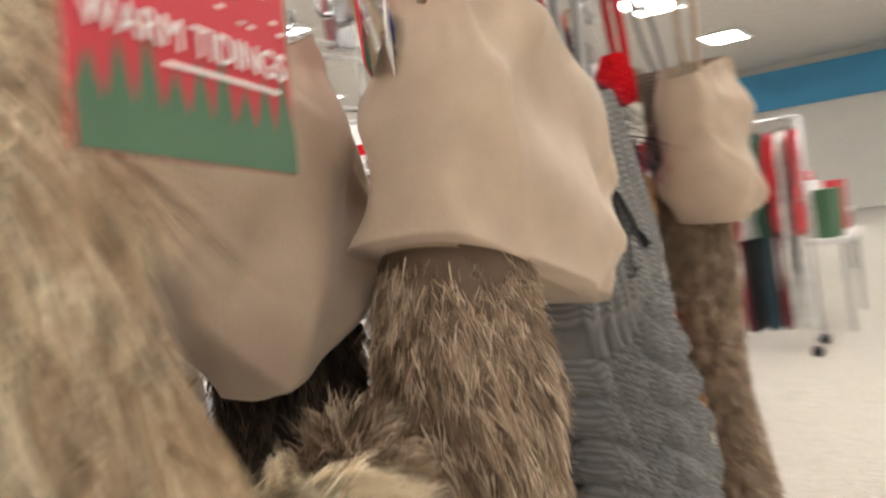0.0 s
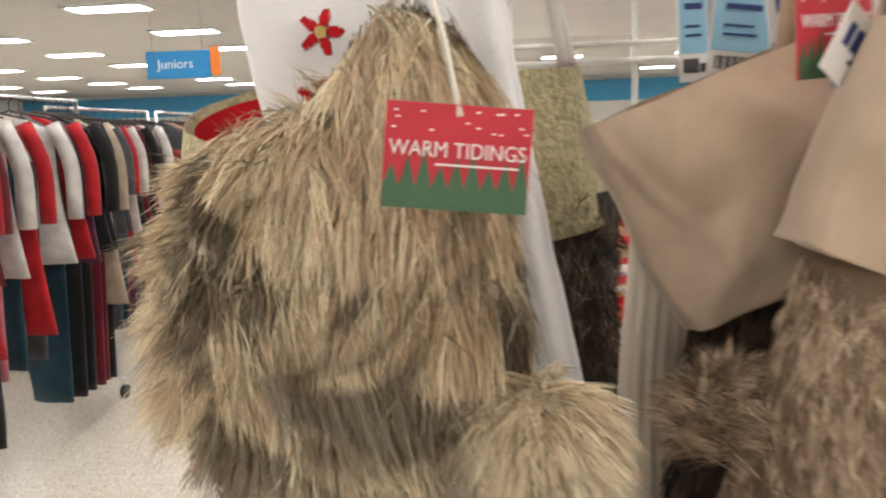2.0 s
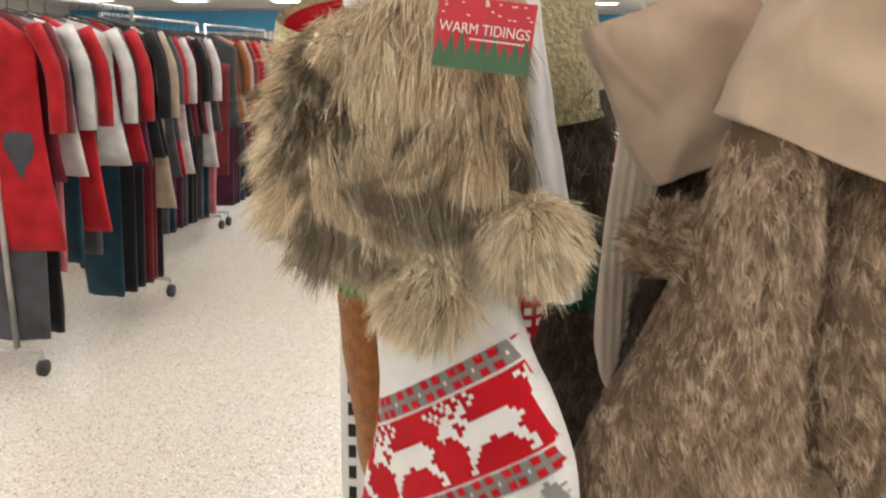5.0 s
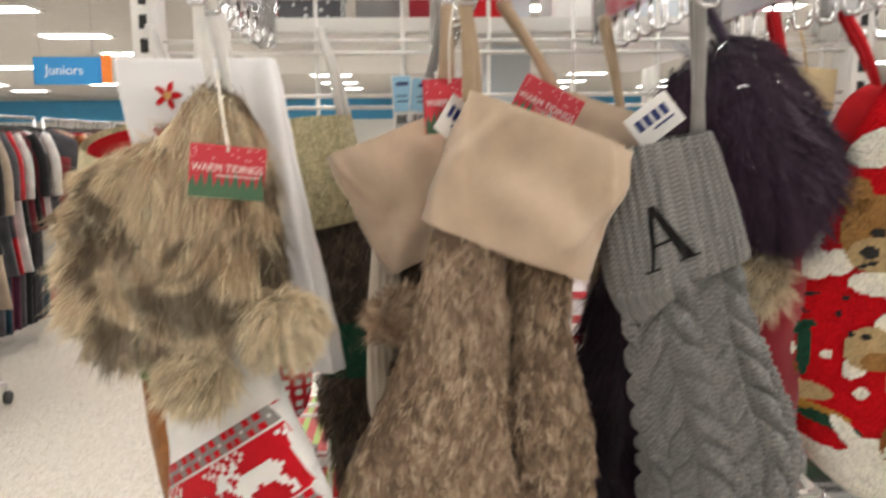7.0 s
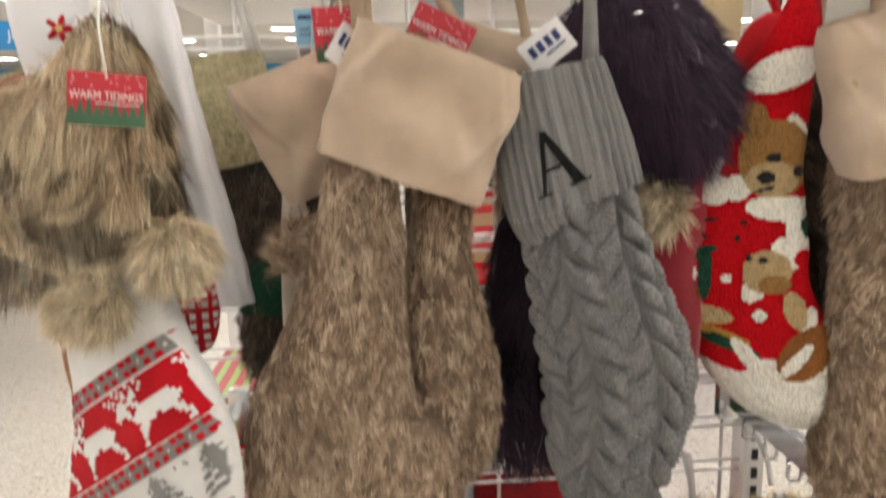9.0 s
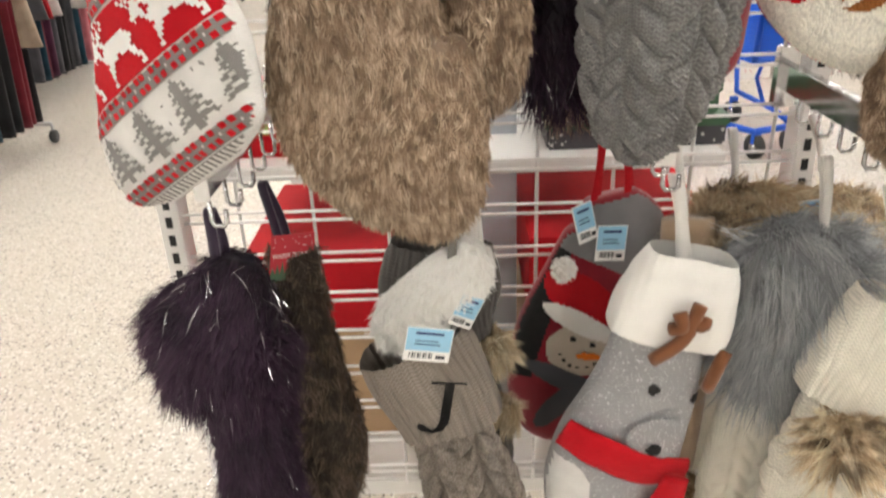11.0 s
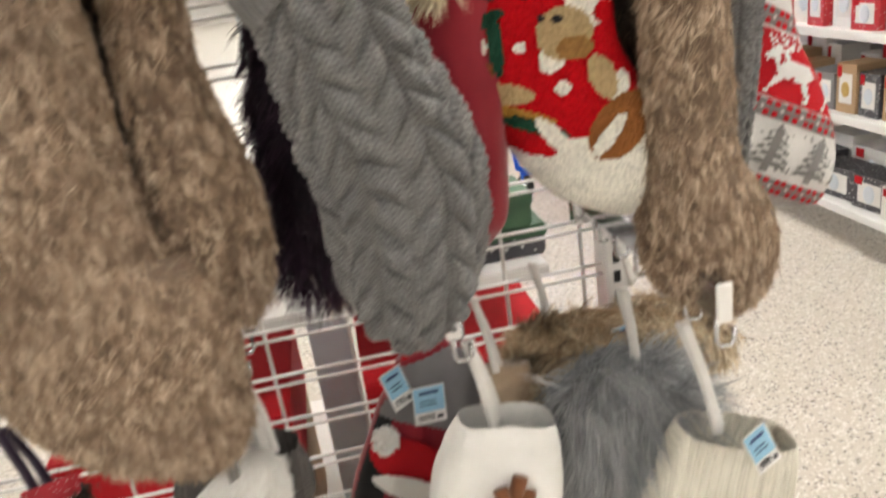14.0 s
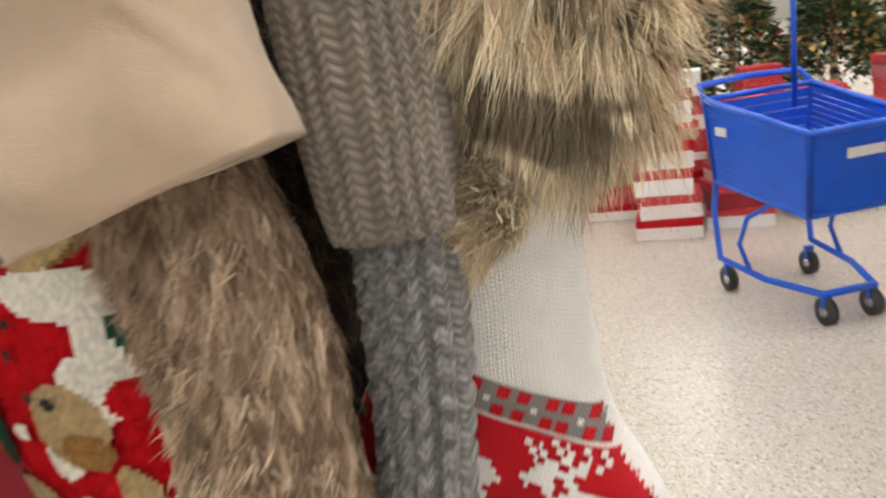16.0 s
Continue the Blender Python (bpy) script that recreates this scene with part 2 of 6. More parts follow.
M = {
    "fur_cuff": furmat("wolf_fur", (0.075, 0.048, 0.029), (0.53, 0.375, 0.225), (0.98, 0.85, 0.63), (0.030, 0.020, 0.015), 13, 0.50, 0.60, 0.5, 1.35),
    "fur_brown": furmat("brown_plush_fur", (0.13, 0.08, 0.048), (0.36, 0.25, 0.165), (0.74, 0.60, 0.45), (0.13, 0.08, 0.05), 45, 0.48, 0.70, 0.75),
    "fur_dark": furmat("dark_brown_fur", (0.03, 0.02, 0.014), (0.085, 0.058, 0.038), (0.26, 0.20, 0.15), (0.022, 0.016, 0.012), 30, 0.45, 0.6, 0.5),
    "fur_purple": furmat("purple_fur", (0.006, 0.003, 0.007), (0.030, 0.013, 0.030), (0.085, 0.042, 0.075), (0.009, 0.005, 0.011), 16, 0.45, 0.65, 0.4),
    "fur_grey": furmat("grey_long_fur", (0.12, 0.125, 0.13), (0.30, 0.31, 0.32), (0.60, 0.61, 0.61), (0.20, 0.22, 0.23), 16, 0.5, 0.7, 0.5),
    "fur_pom": furmat("pale_fur", (0.14, 0.095, 0.055), (0.56, 0.43, 0.27), (0.94, 0.84, 0.65), (0.08, 0.055, 0.035), 26, 0.6, 0.72, 0.5),
    "fur_white": furmat("white_fur", (0.80, 0.78, 0.74), (0.88, 0.87, 0.84), (0.95, 0.94, 0.92), (0.84, 0.83, 0.80), 20, 0.5, 0.7, 0.05),
    "tinsel": plain("silver_tinsel", (0.8, 0.8, 0.82), 0.2, 0.9),
    "tan": cloth("tan_velour", (0.515, 0.398, 0.298), 0.80, 34, 1500, 0.85, 0.25, 0.45, 0.0007),
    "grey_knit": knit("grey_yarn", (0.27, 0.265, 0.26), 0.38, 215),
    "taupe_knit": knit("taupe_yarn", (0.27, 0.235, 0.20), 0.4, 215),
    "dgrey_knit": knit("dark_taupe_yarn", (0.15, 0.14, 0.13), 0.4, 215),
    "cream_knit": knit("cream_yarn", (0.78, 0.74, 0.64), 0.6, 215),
    "white_knit": knit("white_yarn", (0.86, 0.85, 0.83), 0.8, 420),
    "red_knit": knit("red_yarn", (0.60, 0.008, 0.018), 0.6, 420),
    "grey_flat": knit("grey_fine_yarn", (0.30, 0.29, 0.28), 0.6, 420),
    "silver_knit": knit("silver_flecked_yarn", (0.42, 0.42, 0.43), 0.7, 420, (0.8, 0.8, 0.82)),
    "hook_white": hooked("white_looped_wool", (0.90, 0.87, 0.78)),
    "hook_red": hooked("red_looped_wool", (0.58, 0.006, 0.012)),
    "hook_brown": hooked("golden_brown_looped_wool", (0.36, 0.19, 0.065)),
    "hook_tan": hooked("pale_brown_looped_wool", (0.52, 0.38, 0.20)),
    "hook_green": hooked("dark_green_looped_wool", (0.02, 0.075, 0.045)),
    "hook_rust": hooked("rust_brown_hooked_wool", (0.30, 0.115, 0.035)),
    "hook_leaf": hooked("leaf_green_hooked_wool", (0.02, 0.16, 0.04)),
    "hook_gold": hooked("golden_hooked_wool", (0.50, 0.26, 0.05)),
    "hook_orange": cloth("rust_looped_wool", (0.34, 0.13, 0.03), 0.5, 90, 450, 0.95, 0.2, 0.9, 0.003),
    "black": cloth("black_thread", (0.018, 0.017, 0.017), 0.7, 120, 700, 0.7, 0.1),
    "red_felt": cloth("dark_red_velvet", (0.30, 0.014, 0.028), 0.7, 20, 900, 0.8, 0.4),
    "bright_red": cloth("bright_red_cloth", (0.52, 0.010, 0.018), 0.75, 20, 700, 0.8, 0.03),
    "boucle": cloth("cream_boucle", (0.62, 0.55, 0.33), 0.55, 160, 260, 0.95, 0.3, 1.0, 0.004),
    "towel": cloth("white_terry", (0.82, 0.81, 0.83), 0.9, 12, 1100, 0.9, 0.3, 0.5, 0.0015),
    "plush": cloth("white_plush", (0.86, 0.85, 0.82), 0.9, 30, 700, 0.95, 0.1, 0.5, 0.002),
    "felt_grey": cloth("grey_felt", (0.22, 0.215, 0.22), 0.8, 30, 800, 0.9, 0.2),
    "felt_dgrey": cloth("charcoal_felt", (0.075, 0.075, 0.085), 0.8, 30, 800, 0.9, 0.2),
    "felt_cream": cloth("oatmeal_felt", (0.56, 0.49, 0.40), 0.85, 30, 800, 0.9, 0.2),
    "orange": cloth("orange_felt", (0.75, 0.20, 0.02), 0.85, 30, 800),
    "antler": cloth("brown_suede", (0.20, 0.075, 0.03), 0.7, 30, 800),
    "strap_white": cloth("white_ribbon", (0.75, 0.73, 0.70), 0.85, 60, 900),
    "strap_tan": cloth("tan_ribbon", (0.42, 0.31, 0.21), 0.8, 60, 900),
    "strap_grey": cloth("grey_ribbon", (0.24, 0.23, 0.22), 0.8, 60, 900),
    "strap_dark": cloth("purple_ribbon", (0.045, 0.03, 0.055), 0.8, 60, 900),
    "gold": plain("gold_glitter", (0.70, 0.50, 0.18), 0.35, 0.6, 0.4, 700),
    "wire": plain("white_enamel", (0.78, 0.77, 0.75), 0.35, 0, 0.06, 30),
    "slot": plain("dark_slot", (0.02, 0.02, 0.02), 0.8),
    "chrome": plain("chrome", (0.62, 0.62, 0.63), 0.16, 1.0, 0.05, 30),
    "tag_red": plain("red_card", (0.55, 0.03, 0.05), 0.55, 0, 0.08, 60),
    "tag_green": plain("green_card", (0.06, 0.14, 0.075), 0.55, 0, 0.1, 60),
    "white_card": plain("white_card", (0.82, 0.81, 0.80), 0.5, 0, 0.04, 60),
    "blue_card": plain("pale_blue_card", (0.30, 0.56, 0.74), 0.5, 0, 0.06, 60),
    "yellow_card": plain("pale_yellow_card", (0.74, 0.66, 0.38), 0.6, 0, 0.06, 60),
    "navy": plain("navy_ink", (0.02, 0.035, 0.16), 0.5),
    "ink": plain("dark_ink", (0.03, 0.03, 0.035), 0.6),
    "cord": plain("white_cord", (0.72, 0.68, 0.60), 0.7),
    "floor": floor_mat(),
    "ceiling": plain("ceiling_tile", (0.56, 0.54, 0.52), 0.9, 0, 0.08, 6),
    "wall": plain("painted_wall", (0.66, 0.64, 0.60), 0.7, 0, 0.06, 2),
    "blue_wall": plain("blue_wall_band", (0.05, 0.30, 0.55), 0.5, 0, 0.1, 2),
    "lamp": glow("lamp_diffuser", (1.0, 0.965, 0.91), 27.0),
    "lamp_frame": plain("lamp_frame", (0.75, 0.75, 0.75), 0.5),
    "sign_blue": plain("blue_sign", (0.02, 0.25, 0.58), 0.4, 0, 0.05, 4),
    "sign_orange": plain("orange_sign", (0.80, 0.22, 0.03), 0.4, 0, 0.05, 4),
    "cart_blue": plain("blue_plastic", (0.010, 0.115, 0.70), 0.35, 0, 0.1, 12),
    "rubber": plain("black_rubber", (0.03, 0.03, 0.03), 0.6),
    "rack_metal": plain("rack_steel", (0.50, 0.50, 0.50), 0.3, 0.9),
    "kraft": plain("kraft_card", (0.42, 0.28, 0.16), 0.8, 0, 0.15, 10),
    "pale_post": plain("pale_blue_post", (0.60, 0.66, 0.72), 0.4, 0, 0.06, 10),
    "shelf": plain("white_shelf", (0.74, 0.73, 0.71), 0.4, 0, 0.06, 8),
    "leaf": plain("garland_green", (0.035, 0.085, 0.03), 0.6, 0, 0.4, 20),
    "gold_leaf": plain("garland_gold", (0.65, 0.44, 0.15), 0.3, 0.7, 0.3, 60),
    "print_green": print_mat("striped_gift_card", (0.42, 0.05, 0.06), (0.30, 0.45, 0.12), 12, "BAND", 0.35, 0.4),
    "print_red": print_mat("red_spotted_card", (0.50, 0.03, 0.04), (0.78, 0.72, 0.68), 70, "SPOT", 0.16, 0.2),
    "print_pink": print_mat("white_spotted_card", (0.76, 0.72, 0.68), (0.55, 0.08, 0.09), 40, "SPOT", 0.14, 0.18),
    "print_dark": print_mat("dark_lace_card", (0.06, 0.06, 0.07), (0.6, 0.6, 0.6), 80, "SPOT", 0.22, 0.26),
}
GARMENT_COLOURS = {
    "red": (0.48, 0.012, 0.02), "dark red": (0.16, 0.012, 0.022), "white": (0.72, 0.70, 0.67), "black": (0.014, 0.014, 0.016),
    "rust": (0.30, 0.10, 0.03), "pink": (0.55, 0.17, 0.20), "teal": (0.012, 0.05, 0.075), "grey": (0.085, 0.085, 0.095),
    "green": (0.015, 0.10, 0.055), "plum": (0.09, 0.02, 0.05), "plaid red": (0.22, 0.03, 0.035), "beige": (0.50, 0.40, 0.30), "blue": (0.01, 0.04, 0.35)}
GM = {k: cloth(k.replace(" ", "_") + "_garment_cloth", v, 0.5, 9, 300, 0.85, 0.15) for k, v in GARMENT_COLOURS.items()}


# ---- mesh helpers ----
def part(name, bm, material, parent, label="", smooth=False):
    me = bpy.data.meshes.new(name)
    bm.to_mesh(me)
    bm.free()
    return link(name, me, material, parent, label, smooth)


def link(name, me, material, parent, label="", smooth=False):
    me.materials.append(material)
    if smooth:
        me.polygons.foreach_set("use_smooth", [True] * len(me.polygons))
    ob = new(name, me)
    ob.parent = parent
    if label:
        ob["label"] = label
    return ob


def thing(name, at, label, category, group="", lean=0.0, yaw=0.0, pitch=0.0):
    e = new(name)
    e.empty_display_size = 0.02
    e.matrix_basis = pose(*at, pitch, -lean, yaw)
    return tagged(e, label, category, group)


def box_into(bm, x0, x1, y0, y1, z0, z1, bevel=0.0):
    g = bmesh.ops.create_cube(bm, size=1)["verts"]
    bmesh.ops.scale(bm, vec=(x1 - x0, y1 - y0, z1 - z0), verts=g)
    bmesh.ops.translate(bm, vec=((x0 + x1) / 2, (y0 + y1) / 2, (z0 + z1) / 2), verts=g)
    if bevel:
        es = list({e for v in g for e in v.link_edges})
        bmesh.ops.bevel(bm, geom=es, offset=bevel, segments=2, affect="EDGES")


def box(name, x0, x1, y0, y1, z0, z1, material, parent=None, label="", bevel=0.004):
    bm = bmesh.new()
    box_into(bm, x0, x1, y0, y1, z0, z1, bevel)
    return part(name, bm, material, parent, label)


def rod_into(bm, pts, r, n=8):
    """A round bar along a line of points."""
    pts = [Vector(p) for p in pts]
    rings = []
    for i, p in enumerate(pts):
        d = (pts[min(i + 1, len(pts) - 1)] - pts[max(i - 1, 0)]).normalized()
        a = d.orthogonal().normalized() if i == 0 else (rings[-1][1] - d * rings[-1][1].dot(d)).normalized()
        b = d.cross(a)
        rings.append(([bm.verts.new(p + r * (math.cos(q) * a + math.sin(q) * b)) for q in [2 * math.pi * k / n for k in range(n)]], a))
    for (u, _), (v, _) in zip(rings, rings[1:]):
        for k in range(n):
            bm.faces.new((u[k], u[(k + 1) % n], v[(k + 1) % n], v[k]))
    bm.faces.new(rings[0][0][::-1])
    bm.faces.new(rings[-1][0])


def rod(name, pts, r, material, parent=None, label="", n=8):
    bm = bmesh.new()
    rod_into(bm, pts, r, n)
    return part(name, bm, material, parent, label, True)


def smooth_line(pts, n):
    """Catmull-Rom through rows of numbers."""
    p = np.array(pts, float)
    p = np.vstack([2 * p[0] - p[1], p, 2 * p[-1] - p[-2]])
    t = np.linspace(0, len(pts) - 1 - 1e-9, n)
    k = t.astype(int)
    f = (t - k)[:, None]
    a, b, c, d = p[k], p[k + 1], p[k + 2], p[k + 3]
    return 0.5 * (2 * b + (c - a) * f + (2 * a - 5 * b + 4 * c - d) * f**2 + (3 * b - a - 3 * c + d) * f**3)


def waves(p, k, seed):
    """A smooth pseudo-random field over points, about -1..1."""
    g = np.random.RandomState(seed)
    out = np.zeros(len(p))
    for _ in range(5):
        out += np.sin(p @ (g.normal(size=3) * k) + g.uniform(0, 6.28))
    return out / 2.5


def tube(spine, rings=40, around=40, relief=None, wrinkle=0.0, seed=1, square=1.0, open_top=False, level=False):
    """A stuffed sleeve of cloth along a spine of rows (x, y, z, half width, half depth). relief(s, t, side) adds height,
    s the way across in metres, t the way along."""
    q = smooth_line(spine, rings)
    c, hw, hd = q[:, :3], np.maximum(q[:, 3], 0.0005), np.maximum(q[:, 4], 0.0005)
    d = np.gradient(c, axis=0)
    d /= np.linalg.norm(d, axis=1)[:, None]
    lat = np.cross(d, [0, 1.0, 0])
    lat /= np.linalg.norm(lat, axis=1)[:, None]
    lat *= np.where(lat[:, :1] + 0.001 >= 0, 1, 1) * (-1 if lat[0, 0] < 0 else 1)
    if level:
        lat = np.tile([1.0, 0, 0], (rings, 1))
    dep = np.cross(d, lat)
    dep *= np.sign(dep[:, 1:2]) * 1.0
    th = np.linspace(0, 2 * np.pi, around, endpoint=False)
    co, si = np.cos(th), np.sin(th)
    co, si = np.sign(co) * np.abs(co) ** square, np.sign(si) * np.abs(si) ** square
    t = np.r_[0, np.cumsum(np.linalg.norm(np.diff(c, axis=0), axis=1))]
    S = hw[:, None] * np.sign(co) * (1 - np.abs(1 - np.abs(co))) if False else hw[:, None] * np.sin(np.pi / 2 - th)[None, :]
    T = np.repeat(t[:, None], around, 1)
    grow = np.zeros((rings, around))
    if relief:
        grow = relief(S, T, np.sign(si)[None, :] * np.ones((rings, 1)))
    v = c[:, None, :] + lat[:, None, :] * ((hw[:, None] * co) + grow * 0.4 * co)[..., None] + dep[:, None, :] * (hd[:, None] * si + grow * si)[..., None]
    v = v.reshape(-1, 3)
    if wrinkle:
        v = v + np.array([0.3, 1.0, 0.3]) * (wrinkle * (waves(v, 30, seed) + 0.5 * waves(v, 75, seed + 1)))[:, None]
    idx = np.arange(rings * around).reshape(rings, around)
    a, b = idx[:-1], idx[1:]
    f = np.stack([a, np.roll(a, -1, 1), np.roll(b, -1, 1), b], -1).reshape(-1, 4)
    faces = [tuple(r) for r in f.tolist()]
    if not open_top:
        faces.append(tuple(idx[0][::-1].tolist()))
    faces.append(tuple(idx[-1].tolist()))
    me = bpy.data.meshes.new("sleeve")
    me.from_pydata(v.tolist(), [], faces)
    uv = me.uv_layers.new(name="UVMap")
    st = np.stack([S.ravel(), T.ravel()], 1)
    vi = np.empty(len(me.loops), int)
    me.loops.foreach_get("vertex_index", vi)
    uv.data.foreach_set("uv", st[vi].ravel())
    bm = bmesh.new()
    bm.from_mesh(me)
    bmesh.ops.recalc_face_normals(bm, faces=bm.faces)
    bm.to_mesh(me)
    bm.free()
    return me


def fur(name, me, count, length, comb, material, parent, width=0.0008, lift=0.5, droop=0.5, clump=9, seed=3, spread=0.012, label="", wild=0.35, keep=None, fan=0.0, tiers=0.0, stray=0.22):
    """A coat of tapered strands over a mesh, in clumps, as one mesh. comb: the way the hair lies."""
    g = np.random.RandomState(seed)
    me.calc_loop_triangles()
    tri = np.empty(len(me.loop_triangles) * 3, int)
    me.loop_triangles.foreach_get("vertices", tri)
    co = np.empty(len(me.vertices) * 3)
    me.vertices.foreach_get("co", co)
    co, tri = co.reshape(-1, 3), tri.reshape(-1, 3)
    A, B, C = co[tri[:, 0]], co[tri[:, 1]], co[tri[:, 2]]
    cr = np.cross(B - A, C - A)
    area = np.linalg.norm(cr, axis=1)
    nrm = cr / np.maximum(area, 1e-12)[:, None]
    n_cl = max(1, count // clump)
    pick = g.choice(len(tri), n_cl, p=area / area.sum())
    r1, r2 = np.sqrt(g.rand(n_cl)), g.rand(n_cl)
    root = (1 - r1)[:, None] * A[pick] + (r1 * (1 - r2))[:, None] * B[pick] + (r1 * r2)[:, None] * C[pick]
    n0 = nrm[pick]
    if keep is not None:
        ok = keep(root)
        root, n0 = root[ok], n0[ok]
        n_cl = len(root)
    cb = np.array(comb, float)
    flow = np.stack([waves(root, 22, seed + k) for k in range(3)], 1) * wild
    if fan:
        out = root - root.mean(0)
        out[:, 2] *= 0.3
        cb = cb + fan * out / np.maximum(np.linalg.norm(out, axis=1), 1e-4)[:, None]
    d0 = n0 * lift + cb + flow + g.normal(size=(n_cl, 3)) * stray
    d0 /= np.linalg.norm(d0, axis=1)[:, None]
    L0 = length * (0.65 + 0.5 * g.rand(n_cl)) * (1 + 0.25 * waves(root, 30, seed + 9))
    if tiers:
        band = np.sin((root[:, 2] + 0.35 * root[:, 0]) * 6.283 / tiers + 1.6 * waves(root, 16, seed + 5))
        root = root + n0 * (0.007 * band)[:, None]
    tip = root + d0 * L0[:, None]
    k = clump
    R = np.repeat(root, k, 0) + g.normal(size=(n_cl * k, 3)) * spread * 0.5
    Nn = np.repeat(n0, k, 0)
    R -= Nn * np.sum((R - np.repeat(root, k, 0)) * Nn, 1)[:, None]
    Tt = np.repeat(tip, k, 0) + g.normal(size=(n_cl * k, 3)) * spread * 0.22
    Lr = np.repeat(L0, k) * (0.7 + 0.5 * g.rand(n_cl * k))
    D = Tt - R
    D /= np.linalg.norm(D, axis=1)[:, None]
    n = len(R)
    side = np.cross(D, np.array([0.0, -1.0, 0.15]) + g.normal(size=(n, 3)) * 0.5)
    side /= np.maximum(np.linalg.norm(side, axis=1), 1e-6)[:, None]
    w = width * (0.6 + 0.8 * g.rand(n))
    V, UVs = [], []
    rnd = np.clip(0.65 * np.repeat(g.rand(n_cl), k) + 0.35 * g.rand(n), 0, 1)
    for s, ww in ((0.0, 1.0), (0.5, 0.85)):
        p = R + D * (Lr * s)[:, None] + Nn * (0.25 * Lr * s * (1 - s))[:, None] + np.array([0, 0, -1.0]) * (droop * Lr * s * s * 0.35)[:, None]
        V += [p - side * (w * ww / 2)[:, None], p + side * (w * ww / 2)[:, None]]
        UVs += [s, s]
    V.append(R + D * Lr[:, None] + np.array([0, 0, -1.0]) * (droop * Lr * 0.35)[:, None])
    UVs.append(1.0)
    V = np.stack(V, 1).reshape(-1, 3)
    base = np.arange(n)[:, None] * 5
    quads = base + [0, 1, 3, 2]
    tris = base + [2, 3, 4]
    out = bpy.data.meshes.new(name)
    out.vertices.add(len(V))
    out.vertices.foreach_set("co", V.ravel())
    nl = len(quads) * 4 + len(tris) * 3
    out.loops.add(nl)
    loops = np.concatenate([quads.ravel(), tris.ravel()])
    out.loops.foreach_set("vertex_index", loops)
    out.polygons.add(len(quads) + len(tris))
    out.polygons.foreach_set("loop_start", np.concatenate([np.arange(len(quads)) * 4, len(quads) * 4 + np.arange(len(tris)) * 3]))
    uv = out.uv_layers.new(name="UVMap")
    uvv = np.stack([np.repeat(rnd, 5), np.tile(UVs, n)], 1)
    uv.data.foreach_set("uv", uvv[loops].ravel())
    out.update(calc_edges=True)
    ob = link(name, out, material, parent, label, True)
    ob["kind"] = "stuff"
    return ob


def ball_mesh(centre, r, seed=1, lump=0.12):
    bm = bmesh.new()
    bmesh.ops.create_icosphere(bm, subdivisions=3, radius=1)
    for v in bm.verts:
        k = 1 + lump * noise.noise(v.co * 1.7 + Vector((seed, 0, 0)))
        v.co = Vector(centre) + Vector((v.co.x * r[0], v.co.y * r[1], v.co.z * r[2])) * k
    me = bpy.data.meshes.new("ball")
    bm.to_mesh(me)
    bm.free()
    return me


def pompom(parent, centre, r, material, seed=1, count=5000, length=0.02, label="fluffy fur pompom"):
    me = ball_mesh(centre, (r * 0.6, r * 0.6, r * 0.6), seed)
    ob = link("pompom", me, material, parent, label, True)
    fur("pompom_fur", me, count, length * 1.15, (0.1, -0.15, -0.5), material, ob, 0.0008, 0.65, 0.9, 18, seed, 0.008, "", 0.9)
    return ob


from mathutils.bvhtree import BVHTree


def front_of(me):
    return BVHTree.FromPolygons([tuple(v.co) for v in me.vertices], [tuple(p.vertices) for p in me.polygons])


def inlay(name, test, tree, material, parent, x0, x1, z0, z1, cell=0.003, off=0.0012, label="", turn=0.0, rows=None):
    """A patch of stitches lying on the front of a body: every cell for which test(x, z) holds. turn leans the stitch rows."""
    ct, st = math.cos(turn), math.sin(turn)
    nx, nz = int((x1 - x0) / cell), int((z1 - z0) / cell)
    grid, verts, faces, uvs = {}, [], [], []

    def corner(i, j):
        if (i, j) not in grid:
            x, z = x0 + i * cell, z0 + j * cell
            x, z = x * ct - z * st, x * st + z * ct
            hit = tree.ray_cast(Vector((x, -2, z)), Vector((0, 1, 0)))[0]
            grid[i, j] = None if hit is None else len(verts)
            if hit is not None:
                verts.append((x, hit.y - off, z))
        return grid[i, j]

    for i in range(nx):
        for j in range(nz):
            if test(x0 + (i + 0.5) * cell, z0 + (j + 0.5) * cell):
                c = [corner(i, j), corner(i + 1, j), corner(i + 1, j + 1), corner(i, j + 1)]
                if None not in c:
                    faces.append(c)
    if not faces:
        return None
    me = bpy.data.meshes.new(name)
    me.from_pydata(verts, [], faces)
    uv = me.uv_layers.new(name="UVMap")
    for lp in me.loops:
        v = verts[lp.vertex_index]
        uv.data[lp.index].uv = (v[0], v[2])
    ob = link(name, me, material, parent, label, True)
    if name in ("flower_motif", "snow_dot", "sole_stripe"):
        ob["kind"] = "stuff"
    return ob


def bitmap(rows, x, z, w, h):
    """A test for inlay(): the cells marked # in rows of signs, laid over a field w wide and h high from its upper left corner x, z."""
    def test(u, v):
        j, i = int((z - v) / h * len(rows)), int((u - x) / w * len(rows[0]))
        return 0 <= j < len(rows) and 0 <= i < len(rows[0]) and rows[j][i] == "#"
    return test


def oval(cx, cz, a, b, tilt=0.0):
    c, s = math.cos(radians(tilt)), math.sin(radians(tilt))
    return lambda u, v: (((u - cx) * c + (v - cz) * s) / a) ** 2 + ((-(u - cx) * s + (v - cz) * c) / b) ** 2 < 1


